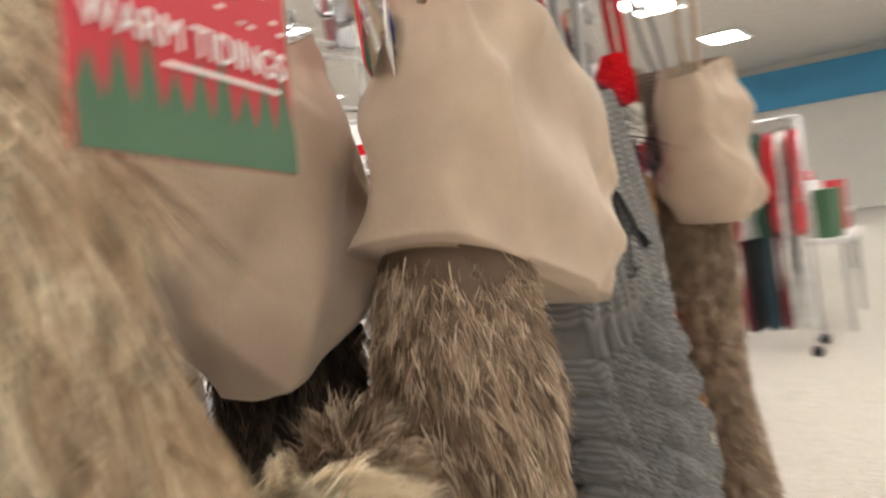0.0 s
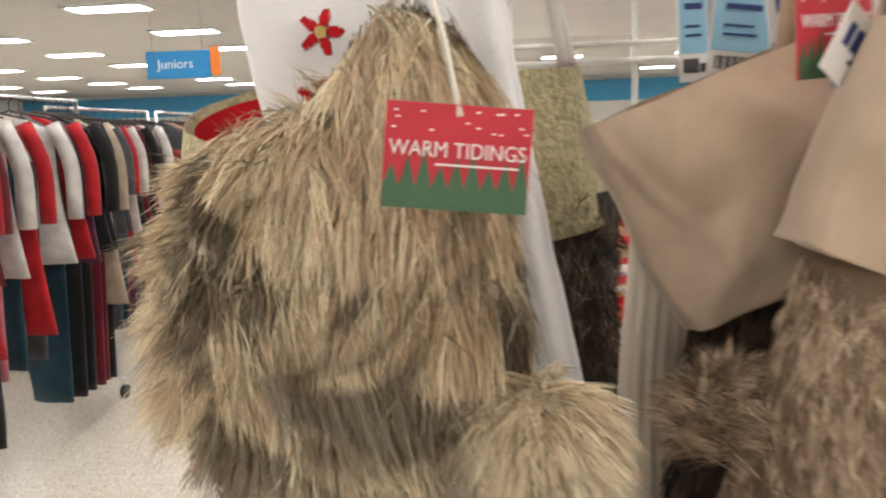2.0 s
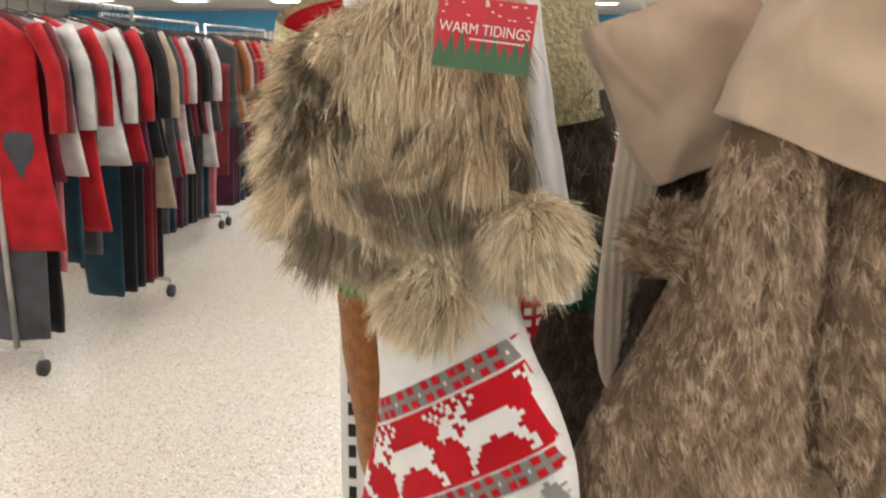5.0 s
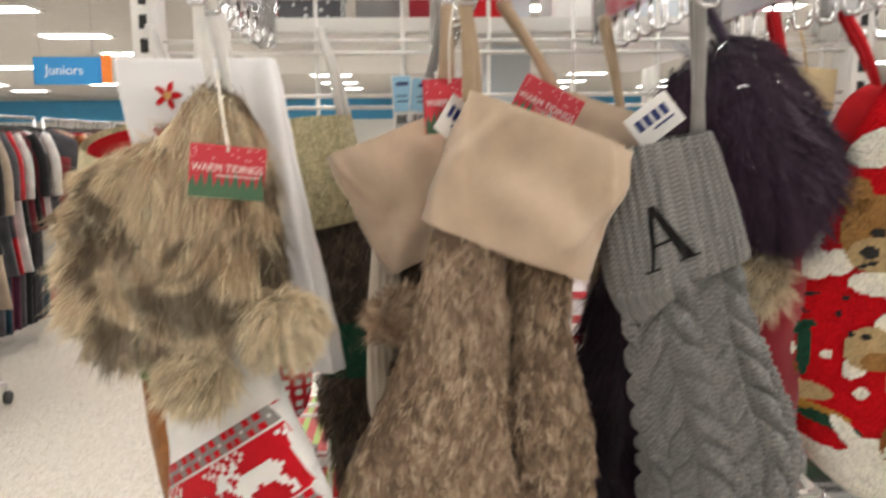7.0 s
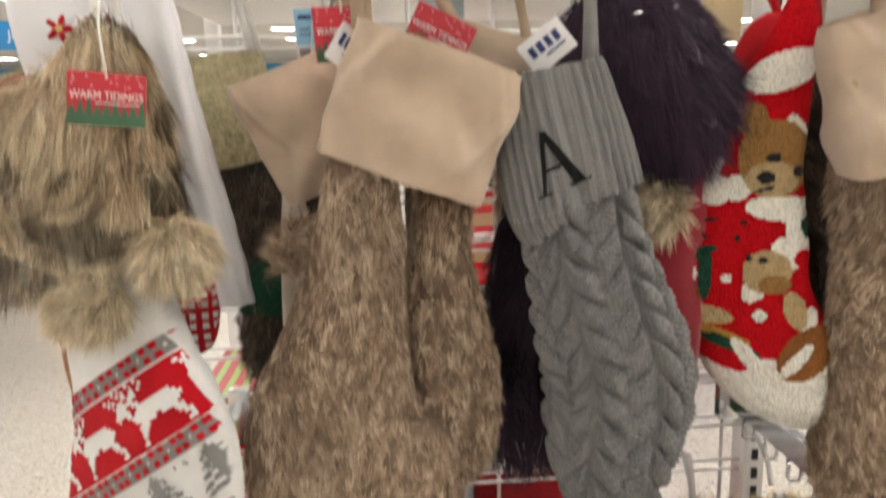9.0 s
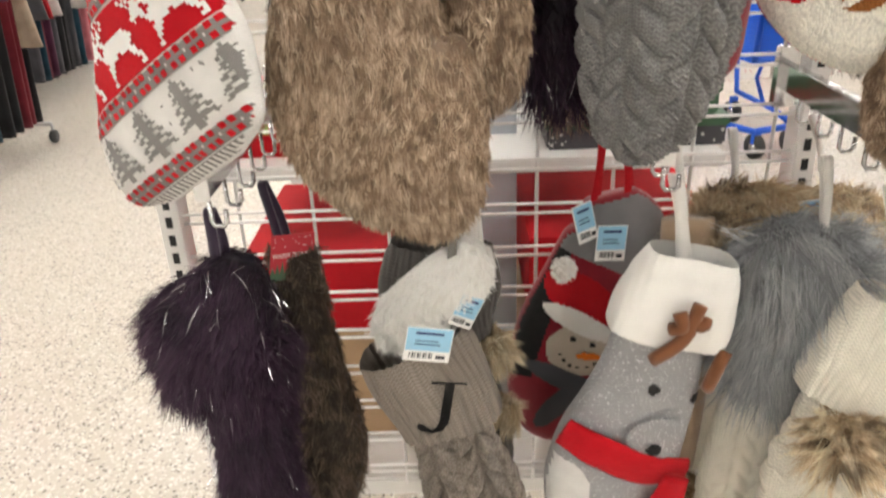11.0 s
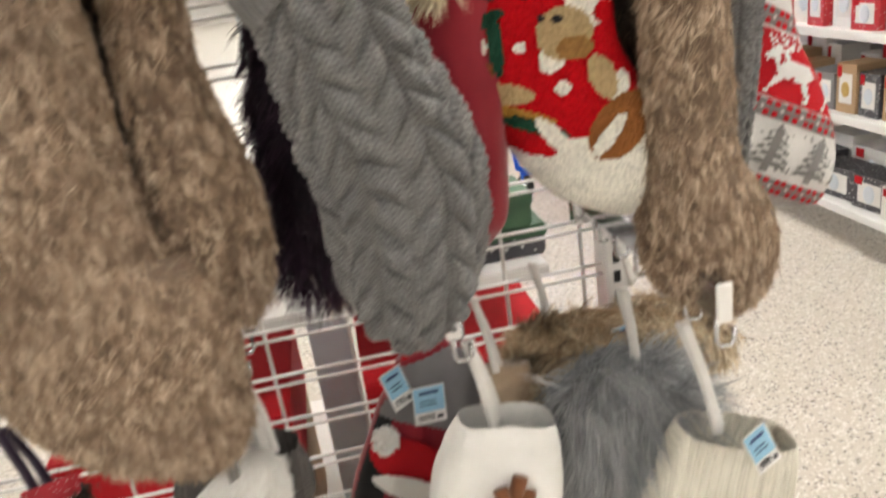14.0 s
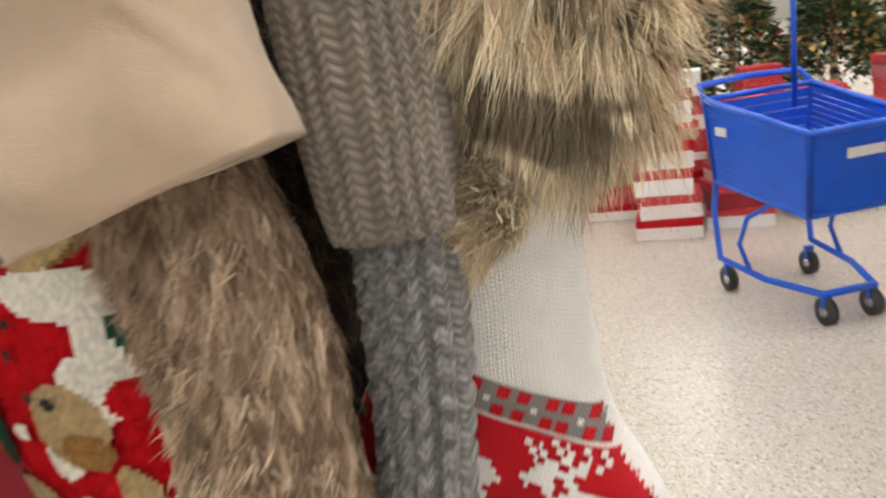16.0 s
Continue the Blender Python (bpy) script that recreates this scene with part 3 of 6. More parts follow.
def ribbon(name, pts, w, material, parent, thick=0.0015, label="", across=(1, 0, 0)):
    """A flat band of cloth along a line of points."""
    bm = bmesh.new()
    ac = Vector(across).normalized()
    q = smooth_line(pts, 4 * len(pts))
    rows = []
    for i, p in enumerate(q):
        d = Vector(q[min(i + 1, len(q) - 1)] - q[max(i - 1, 0)]).normalized()
        o = d.cross(ac).normalized() * thick
        p = Vector(p)
        rows.append([bm.verts.new(p + s * ac * w / 2 + k * o) for s, k in ((-1, -1), (1, -1), (1, 1), (-1, 1))])
    for a, b in zip(rows, rows[1:]):
        for k in range(4):
            bm.faces.new((a[k], a[(k + 1) % 4], b[(k + 1) % 4], b[k]))
    bm.faces.new(rows[0])
    bm.faces.new(rows[-1][::-1])
    bmesh.ops.recalc_face_normals(bm, faces=bm.faces)
    return part(name, bm, material, parent, label, True)


def loop_strap(parent, top, bottom, w, material, name="hanging_loop"):
    """Two bands of ribbon from a hook down to a stocking."""
    (x0, y0, z0), (x1, y1, z1) = top, bottom
    m = ((x0 + x1) / 2, (y0 + y1) / 2 - 0.006, (z0 + z1) / 2)
    pts = [(x1 - 0.002, y1 - 0.004, z1 - 0.012), (m[0], m[1], m[2]), (x0, y0 - 0.005, z0 + 0.002), (x0, y0, z0 + 0.007),
           (x0, y0 + 0.006, z0 + 0.002), (m[0] + 0.004, m[1] + 0.016, m[2]), (x1 + 0.005, y1 + 0.006, z1 - 0.012)]
    return ribbon(name, pts, w, material, parent)


def rounded_card(name, w, h, t, material, parent, m=None, label=""):
    bm = bmesh.new()
    box_into(bm, -w / 2, w / 2, -t / 2, t / 2, -h, 0)
    ob = part(name, bm, material, parent, label)
    if m:
        ob.matrix_basis = m
    return ob


def bars(parent, spec, material, name="print_bar", y=-0.0012):
    """Plain bars for unreadable print: rows of (x0, x1, z0, z1)."""
    for x0, x1, z0, z1 in spec:
        box(name, x0, x1, y - 0.0003, y, z0, z1, material, parent, bevel=0)


def script_marks(parent, x0, z0, w, h, material):
    """Two curly marks and a rule in place of a trade name."""
    for k, (a, b) in enumerate(((0.0, 0.42), (0.50, 1.0))):
        pts = [(x0 + w * (a + (b - a) * i / 10), -0.0014, z0 + h * (0.5 + 0.45 * math.sin(i * 2.6 + k)) * (1.0 if i > 2 else 1.3)) for i in range(11)]
        rod("print_mark", [tuple(p) for p in smooth_line(pts, 40)], 0.0008, material, parent, n=5)
    box("print_bar", x0 + 0.2 * w, x0 + w, -0.0016, -0.0012, z0 - 0.0028, z0 - 0.0018, material, parent, bevel=0)


TAG_WORDS = {}


def season_tag(at, yaw, roll, cord_from, w=0.066, h=0.052):
    """The red swing tag with a jagged row of green firs along its foot, white flecks and white words."""
    e = thing("swing_tag", at, "red card swing tag with green fir edge and white lettering", "price tag", "red swing tags", roll, yaw)
    rounded_card("card", w, h, 0.001, M["tag_red"], e)
    bm = bmesh.new()
    n = 9
    for i in range(n):
        x0 = -w / 2 + w * i / n
        hh = 0.016 + 0.006 * ((i * 7) % 3) / 2
        bm.faces.new([bm.verts.new(p) for p in ((x0, -0.0008, -h + 0.008), (x0 + w / n, -0.0008, -h + 0.008), (x0 + w / n / 2, -0.0008, -h + hh))])
    bm.faces.new([bm.verts.new(p) for p in ((-w / 2, -0.0008, -h), (w / 2, -0.0008, -h), (w / 2, -0.0008, -h + 0.008), (-w / 2, -0.0008, -h + 0.008))])
    part("fir_border", bm, M["tag_green"], e, "jagged green fir border")
    if "words" not in TAG_WORDS:
        cu = bpy.data.curves.new("tag_words", "FONT")
        cu.body, cu.size, cu.extrude, cu.align_x = "WARM TIDINGS", 0.01, 0.0002, "CENTER"
        tmp = new("tag_tmp", cu)
        bpy.context.view_layer.update()
        TAG_WORDS["words"] = bpy.data.meshes.new_from_object(tmp.evaluated_get(bpy.context.evaluated_depsgraph_get()))
        TAG_WORDS["words"].materials.append(M["white_card"])
        bpy.data.objects.remove(tmp)
    ob = new("lettering", TAG_WORDS["words"])
    ob.parent = e
    ob.matrix_basis = pose(0, -0.0012, -h * 0.50, 90, 0, 0) @ Matrix.Diagonal((w * 13, w * 15, 1, 1))
    box("underline", -w * 0.15, w * 0.42, -0.0012, -0.0007, -h * 0.58, -h * 0.56, M["white_card"], e, bevel=0)
    g = random.Random(5)
    for _ in range(16):
        x, z = g.uniform(-w * 0.46, w * 0.46), -h * g.uniform(0.04, 0.28)
        box("snow_fleck", x, x + 0.0016, -0.0011, -0.0007, z, z + 0.0006, M["white_card"], e, bevel=0)
    if cord_from:
        c = Vector(cord_from)
        p0 = e.matrix_basis.inverted() @ c
        rod("cord", [tuple(q) for q in smooth_line([(0.0, -0.001, -0.004), (p0.x * 0.3 - 0.004, p0.y * 0.4 - 0.006, p0.z * 0.55), tuple(p0)], 12)], 0.0011, M["cord"], e, "white cord")
    return e


def price_label(at, yaw, roll, w=0.035, h=0.055):
    """A pale blue store label with a white foot and a bar code."""
    e = thing("price_label", at, "pale blue paper price label with white barcode foot", "price tag", "store price labels", roll, yaw)
    rounded_card("card", w, h, 0.0008, M["white_card"], e)
    box("blue_field", -w / 2 + 0.001, w / 2 - 0.001, -0.0010, -0.0006, -h * 0.68, -0.001, M["blue_card"], e, bevel=0)
    bars(e, [(-w * 0.3, w * 0.3, -h * 0.2, -h * 0.13), (-w * 0.3, w * 0.2, -h * 0.4, -h * 0.37), (-w * 0.3, w * 0.25, -h * 0.5, -h * 0.47)], M["navy"])
    for i in range(9):
        x = -w * 0.38 + i * w * 0.06
        box("barcode_bar", x, x + w * (0.02 + 0.02 * (i % 2)), -0.0012, -0.0008, -h * 0.9, -h * 0.74, M["ink"], e, bevel=0)
    box("barcode_bar", w * 0.2, w * 0.4, -0.0012, -0.0008, -h * 0.9, -h * 0.8, M["ink"], e, bevel=0)
    return e


GLYPHS = {
    "A": [[(-0.46, -0.5), (-0.20, -0.5), (-0.20, -0.46), (-0.46, -0.46)], [(0.12, -0.5), (0.50, -0.5), (0.50, -0.46), (0.12, -0.46)], [(-0.36, -0.47), (-0.29, -0.47), (0.04, 0.46), (-0.03, 0.5)],
          [(0.20, -0.47), (0.41, -0.47), (0.06, 0.5), (-0.05, 0.5)], [(-0.24, -0.14), (0.23, -0.14), (0.21, -0.09), (-0.22, -0.09)]],
    "J": [[(-0.22, 0.46), (0.34, 0.46), (0.34, 0.5), (-0.22, 0.5)], [(0.0, -0.25), (0.15, -0.25), (0.15, 0.47), (0.0, 0.47)], [(0.0, -0.25), (0.15, -0.25), (0.08, -0.42), (-0.03, -0.36)],
          [(-0.03, -0.36), (0.08, -0.42), (-0.08, -0.5), (-0.10, -0.44)], [(-0.10, -0.44), (-0.08, -0.5), (-0.26, -0.48), (-0.24, -0.34)], [(-0.24, -0.34), (-0.26, -0.48), (-0.34, -0.42), (-0.32, -0.33)]]}


def store_card(at, yaw, roll, w=0.04, h=0.036):
    """A white store card with a row of plain navy marks."""
    e = thing("store_card", at, "white glossy card tag with navy blue print", "price tag", "white store cards", roll, yaw)
    rounded_card("card", w, h, 0.0008, M["white_card"], e)
    bars(e, [(-w * 0.36 + k * w * 0.19, -w * 0.23 + k * w * 0.19, -h * 0.56, -h * 0.24) for k in range(4)] + [(-w * 0.1, w * 0.36, -h * 0.72, -h * 0.66)], M["navy"])
    return e


def letter(parent, ch, x, z, size, material, tilt, cloth):
    """A serif letter of black thread, lying on the ribs of the cuff."""
    bm = bmesh.new()
    ct, st = math.cos(radians(tilt)), math.sin(radians(tilt))
    for quad in GLYPHS[ch]:
        n = 8
        grid = []
        for i in range(n + 1):
            a, b = Vector(quad[0]).lerp(Vector(quad[3]), i / n), Vector(quad[1]).lerp(Vector(quad[2]), i / n)
            row = []
            for j in range(5):
                p = a.lerp(b, j / 4) * size
                u, v = x + p.x * ct - p.y * st, z + p.x * st + p.y * ct
                ys = [h.y for h in (cloth.ray_cast(Vector((u + d, -2, v)), Vector((0, 1, 0)))[0] for d in (-0.004, 0, 0.004)) if h]
                row.append(bm.verts.new((u, (min(ys) if ys else -0.03) - 0.0015, v)))
            grid.append(row)
        for r0, r1 in zip(grid, grid[1:]):
            for j in range(4):
                bm.faces.new((r0[j], r0[j + 1], r1[j + 1], r1[j]))
    bmesh.ops.solidify(bm, geom=bm.faces[:], thickness=0.0012)
    return part("monogram", bm, material, parent, "black embroidered letter")


# ---- the shop ----
def slab(name, x0, x1, y0, y1, z0, z1, material, kind="structure", label="", category=""):
    return tagged(box(name, x0, x1, y0, y1, z0, z1, material, bevel=0), label, category, "", kind)


slab("floor", -22, 20, -9, 34, -0.06, 0, M["floor"], label="polished speckled terrazzo shop floor", category="floor")
slab("ceiling", -22, 20, -9, 34, CEIL, CEIL + 0.1, M["ceiling"], label="grey tiled shop ceiling", category="ceiling")
for nm, a in (("wall_north", (-22, 20, 34, 34.2)), ("wall_south", (-22, 20, -9.2, -9)), ("wall_west", (-22.2, -22, -9.2, 34.2)), ("wall_east", (20, 20.2, -9.2, 34.2))):
    slab(nm, *a, 0, CEIL, M["wall"], label="plain painted shop wall", category="wall")
slab("trim_north", -22, 20, 33.9, 33.98, 2.55, 3.45, M["blue_wall"], label="blue painted band along the shop wall", category="wall")
slab("trim_east", 19.9, 19.98, -9, 33.9, 2.55, 3.45, M["blue_wall"], label="blue painted band along the shop wall", category="wall")

# recessed ceiling lights in rows
lamp = thing("ceiling_light", (0, 0, CEIL), "white recessed strip ceiling light, switched on", "ceiling light", "ceiling lights")
box("diffuser", -0.60, 0.60, -0.26, 0.26, -0.03, -0.02, M["lamp"], lamp, "glowing diffuser", 0)
bm = bmesh.new()
for a in ((-0.66, -0.60, -0.32, 0.32), (0.60, 0.66, -0.32, 0.32), (-0.60, 0.60, -0.32, -0.26), (-0.60, 0.60, 0.26, 0.32)):
    box_into(bm, *a, -0.035, -0.001)
part("frame", bm, M["lamp_frame"], lamp)
spots = [(x, y) for x in (-18, -14, -10, -6, -2, 2, 6, 10, 14) for y in (-6.5, -3.5, -0.5, 2.5, 5.5, 8.5, 11.5, 14.5, 17.5, 20.5, 23.5, 26.5, 29.5)]
lamp.matrix_basis = pose(spots[0][0], spots[0][1], CEIL)
for x, y in spots[1:]:
    copy_thing(lamp, pose(x, y, CEIL))

# hanging department sign
e = thing("hanging_sign", (-2.99, 7.0, 2.36), "blue hanging department sign with orange end, lettered Juniors", "sign", "", 0, 4)
box("panel", -0.37, 0.27, -0.01, 0.01, -0.27, 0, M["sign_blue"], e)
box("end_panel", 0.275, 0.37, -0.014, 0.014, -0.25, 0.03, M["sign_orange"], e, "orange end panel")
cu = bpy.data.curves.new("sign_words", "FONT")
cu.body, cu.size, cu.extrude = "Juniors", 0.13, 0.002
tmp = new("sign_tmp", cu)
bpy.context.view_layer.update()
me = bpy.data.meshes.new_from_object(tmp.evaluated_get(bpy.context.evaluated_depsgraph_get()))
bpy.data.objects.remove(tmp)
ob = link("lettering", me, M["white_card"], e, "white lettering")
ob.matrix_basis = pose(-0.26, -0.013, -0.17, 90, 0, 0)
for x in (-0.3, 0.2):
    rod("wire", [(x, 0, 0), (x, 0, CEIL - 2.36)], 0.004, M["rack_metal"], e, n=5)

# ---- display stand of white wire grid ----
stand = thing("display_stand", (0, 0, 0), "white wire grid display stand with slotted uprights", "display stand")
PITCH, WX = 0.0635, [0.095 + 0.1025 * i for i in range(8)]
for k in range(26):
    z = 0.4515 + PITCH * k
    for dz in (0.0, 0.0135):
        rod("cross_wire", [(0.018, 0.004, z + dz), (0.836, 0.004, z + dz)], 0.0024, M["wire"], stand, n=6)
for x in WX:
    rod("upright_wire", [(x, 0.010, 0.42), (x, 0.010, 2.08)], 0.0026, M["wire"], stand, n=6)
for x in (0.004, 0.85):
    u = box("upright", x - 0.014, x + 0.014, -0.012, 0.03, 0.06, 2.12, M["wire"], stand, "slotted steel upright", 0.002)
    for k in range(74):
        z = 0.12 + k * 0.0268
        box("slot", x - 0.0045, x + 0.0045, -0.0128, -0.011, z, z + 0.016, M["slot"], u, bevel=0)
for x in (0.004, 0.85):
    box("rear_upright", x - 0.014, x + 0.014, 0.78, 0.82, 0.06, 2.12, M["wire"], stand, "", 0.002)
    rod("side_rail", [(x, 0.02, 2.06), (x, 0.79, 2.06)], 0.009, M["wire"], stand)
    rod("foot", [(x, -0.10, 0.075), (x, 0.9, 0.075)], 0.014, M["wire"], stand)
    rod("side_rail", [(x, 0.02, 0.40), (x, 0.79, 0.40)], 0.009, M["wire"], stand)
for z in (0.92, 1.66):
    box("shelf", 0.02, 0.81, 0.16, 0.78, z - 0.022, z, M["shelf"], stand, "white steel shelf", 0.003)
box("base_deck", 0.02, 0.81, 0.02, 0.78, 0.385, 0.42, M["shelf"], stand, "white bottom shelf", 0.004)
box("top_sign_rail", -0.02, 0.85, -0.004, 0.03, 2.12, 2.17, M["wire"], stand, "", 0.003)
box("centre_post", 0.43, 0.50, 0.30, 0.37, 0.42, 2.10, M["pale_post"], stand, "pale blue post", 0.004)
for x in (0.06, 0.77):
    for y in (0.08, 0.72):
        rod("caster", [(x - 0.012, y, 0.035), (x + 0.012, y, 0.035)], 0.035, M["rubber"], stand, "black caster", 14)
        rod("caster_stem", [(x, y, 0.05), (x, y, 0.11)], 0.008, M["chrome"], stand)


def hanger_bar(x, z, reach, drops):
    """A flat chrome bar standing out from the grid, with J-shaped wires under it for the loops."""
    e = thing("hanger_bar", (x, 0, z), "chrome flat display bar with small J hooks under it", "hook", "display bars")
    box("bar", -0.006, 0.006, -reach, -0.002, 0.022, 0.056, M["chrome"], e, "", 0.0015)
    box("bracket", -0.013, 0.013, -0.004, 0.012, 0.0, 0.075, M["chrome"], e, "", 0.001)
    box("end_cap", -0.007, 0.007, -reach - 0.003, -reach - 0.0002, 0.021, 0.057, M["wire"], e, "white end cap", 0.001)
    for k in range(drops):
        y = -reach + 0.012 + k * (reach - 0.06) / max(1, drops - 1)
        rod("j_wire", [(0, y, 0.022), (0, y, -0.004), (0.003, y - 0.001, -0.008), (0.012, y - 0.002, -0.008), (0.015, y - 0.002, -0.004), (0.015, y - 0.002, 0.008)], 0.0024, M["chrome"], e, n=6)
    return e


for x, r in ((0.139, 0.335), (0.345, 0.33), (0.54, 0.315), (0.68, 0.32), (0.812, 0.36)):
    hanger_bar(x, 1.603, r, 7)
for x, r in ((0.17, 0.325), (0.398, 0.32), (0.60, 0.27), (0.815, 0.34)):
    hanger_bar(x, 1.034, r, 6)


# ---- stockings ----
def sp(H, rows, dy=0.0):
    return [(x - H[0], dy, z - H[2], w, d) for x, z, w, d in rows]


def rib(n, amp):
    return lambda s, t, side: amp * (np.abs(np.sin(np.pi * s / n)) ** 0.7 - 0.5)


def cable(width, period, r, amp):
    """Plaits side by side: plump slanting strands that meet in Vs, with a purl gutter between the plaits."""
    def f(s, t, side):
        cell = np.mod(s + width / 2, width) - width / 2
        a = np.abs(cell) / (width / 2)
        u = t + 1.05 * np.abs(cell)
        ph = np.mod(u / period + np.where(cell > 0, 0.5, 0.0), 1.0)
        h = 1 - np.abs(2 * ph - 1) ** 3.2
        edge = np.clip((1 - a) * 3.2, 0, 1)
        mid = 1 - 0.5 * np.exp(-(a / 0.12) ** 2)
        stitch = 0.16 * np.cos(2 * np.pi * (t - 0.9 * np.abs(cell)) / 0.0062)
        return amp * (h * edge * mid * (1 + stitch) - 0.45)
    return f


def stocking(name, H, label, group="hanging stockings", lean=0.0, yaw=0.0):
    return thing(name, H, label, "christmas stocking", group, lean, yaw)


def furry(name, e, rows, material, count, length, comb=(0, 0, -0.9), coat=None, seed=1, rings=26, around=28, label="", **kw):
    me = tube(rows, rings, around, wrinkle=0.004, seed=seed)
    ob = link(name, me, material, e, label, True)
    fur(coat or "fur_coat", me, count, length, comb, material, ob, seed=seed, **kw)
    return ob


DEER = ["....#.#..#..#.........", "#.#..#.#..#..#........", ".#.#..##.##.#.........", "..#.##..###...........", "...######.............",
        "..####..##............", ".######..###########..", "..#..##.#############.", "......################", ".......##############.",
        "........#####..#####..", ".......###........###.", ".......##..........##.", "......##............##", "......#..............#", ".....##.............##"]
FIR = [".......#.......", "......###......", ".....#####.....", "....#.###.#....", "......###......", "....#######....", "...##.###.##...", ".....#####.....",
       "...#########...", "..##..###..##..", "....#######....", "..###########..", ".##...###...##.", "...#########...", ".#############.", "##....###....##", "......###......", "......###......"]
FLAKE = ["##.##", "##.##", ".....", "##.##", "##.##"]


def reindeer_stocking(H, lean, yaw, flip=1, label=""):
    """White knitted stocking with grey bands, a red band of reindeer and grey firs; its leg hangs straight in its own frame."""
    e = stocking("reindeer_stocking", H, label, lean=lean, yaw=yaw)
    rows = [(-0.150, -0.16, 0.045, 0.022), (-0.161, -0.205, 0.048, 0.028), (-0.1975, -0.29, 0.060, 0.034), (-0.218, -0.33, 0.078, 0.036), (-0.238, -0.365, 0.094, 0.036),
            (-0.252, -0.392, 0.099, 0.034), (-0.262, -0.42, 0.095, 0.03), (-0.266, -0.44, 0.084, 0.022), (-0.266, -0.452, 0.05, 0.012)]
    me = tube([(flip * a, -0.008, b, w * (0.82 if flip < 0 and b > -0.31 else 1.0), d) for a, b, w, d in rows], 60, 60, wrinkle=0.002, seed=7, square=0.8, level=True)
    body = link("leg", me, M["white_knit"], e, "white knitted leg", True)
    tree = front_of(me)
    c = -0.24 * flip
    x0, x1 = c - 0.14, c + 0.14
    for nm, a, b, mt, off in (("grey_band", -0.302, -0.286, "grey_flat", 0.0010), ("red_band", -0.358, -0.302, "red_knit", 0.0010), ("grey_band", -0.375, -0.358, "grey_flat", 0.0010),
                              ("grey_band", -0.441, -0.424, "grey_flat", 0.0010), ("sole_band", -0.457, -0.441, "grey_flat", 0.0008)):
        inlay(nm, lambda u, v: True, tree, M[mt], e, x0, x1, a, b, 0.003, off)
    for z in (-0.287, -0.359, -0.425):
        inlay("flower_motif", lambda u, v: bitmap(FLAKE, 0, z, 0.014, 0.0145)((u + 1) % 0.021, v), tree, M["red_knit"], e, x0, x1, z - 0.0147, z, 0.0018, 0.002, "red knitted flowers")
        inlay("snow_dot", lambda u, v: abs((u + 1) % 0.021 - 0.0175) < 0.0011 and abs(v - z + 0.0073) < 0.0015, tree, M["white_knit"], e, x0, x1, z - 0.0147, z, 0.0014, 0.002)
    for k in range(-2, 2):
        x = flip * -0.181 - 0.031 + 0.066 * k * flip
        inlay("reindeer_motif", bitmap(DEER, x, -0.305, 0.062, 0.050), tree, M["white_knit"], e, x, x + 0.063, -0.357, -0.304, 0.0016, 0.002, "white knitted reindeer")
    for k in range(-3, 2):
        x = flip * -0.211 - 0.023 + 0.052 * k * flip
        inlay("fir_motif", bitmap(FIR, x, -0.378, 0.046, 0.0445), tree, M["grey_flat"], e, x, x + 0.047, -0.4235, -0.377, 0.0016, 0.002, "grey knitted fir")
    g = random.Random(3)
    dots = [(g.uniform(x0, x1), g.uniform(-0.42, -0.378)) for _ in range(34)]
    inlay("snow_dot", lambda u, v: any(abs(u - a) < 0.0012 and abs(v - b) < 0.0014 for a, b in dots), tree, M["grey_flat"], e, x0, x1, -0.422, -0.378, 0.0017, 0.0016)
    inlay("sole_stripe", lambda u, v: (u + 1) % 0.006 < 0.003, tree, M["white_knit"], e, x0, x1, -0.455, -0.443, 0.0015, 0.002)
    return e


H = (0.163, -0.315, 1.605)
e = reindeer_stocking(H, 33, -21, 1, "white knitted reindeer stocking with shaggy fur cuff and pompoms")
inv = e.matrix_basis.inverted()


def at_world(rows, y):
    """Rows (x, z, half width, half depth) of the shop, in the frame of the leaning stocking e."""
    out = []
    for x, z, w, d in rows:
        p = inv @ Vector((x, y, z))
        out.append((p.x, p.y, p.z, w, d))
    return out


down = inv.to_3x3() @ Vector((-0.22, -0.1, -0.8))
furry("cuff", e, at_world([(0.150, 1.530, 0.010, 0.012), (0.147, 1.505, 0.022, 0.026), (0.140, 1.472, 0.048, 0.040), (0.120, 1.432, 0.080, 0.050), (0.109, 1.388, 0.082, 0.052), (0.103, 1.355, 0.068, 0.048), (0.100, 1.332, 0.032, 0.03)], -0.29),
      M["fur_cuff"], 110000, 0.038, tuple(down), "cuff_fur", 11, label="shaggy wolf-coloured fur cuff", width=0.0008, clump=26, spread=0.013, wild=0.5, fan=0.2, lift=0.3, tiers=0.032)
for (x, y, z), r, s in (((0.143, -0.36, 1.320), 0.033, 4), ((0.204, -0.345, 1.357), 0.029, 5)):
    pompom(e, tuple(inv @ Vector((x, y, z))), r, M["fur_pom"], s, 9000, 0.019)
loop_strap(e, tuple(inv @ Vector((0.14, -0.285, 1.612))), tuple(inv @ Vector((0.146, -0.285, 1.53))), 0.010, M["strap_white"])
season_tag((0.176, -0.372, 1.488), 8, -6, (0.158, -0.32, 1.545), 0.053, 0.038)

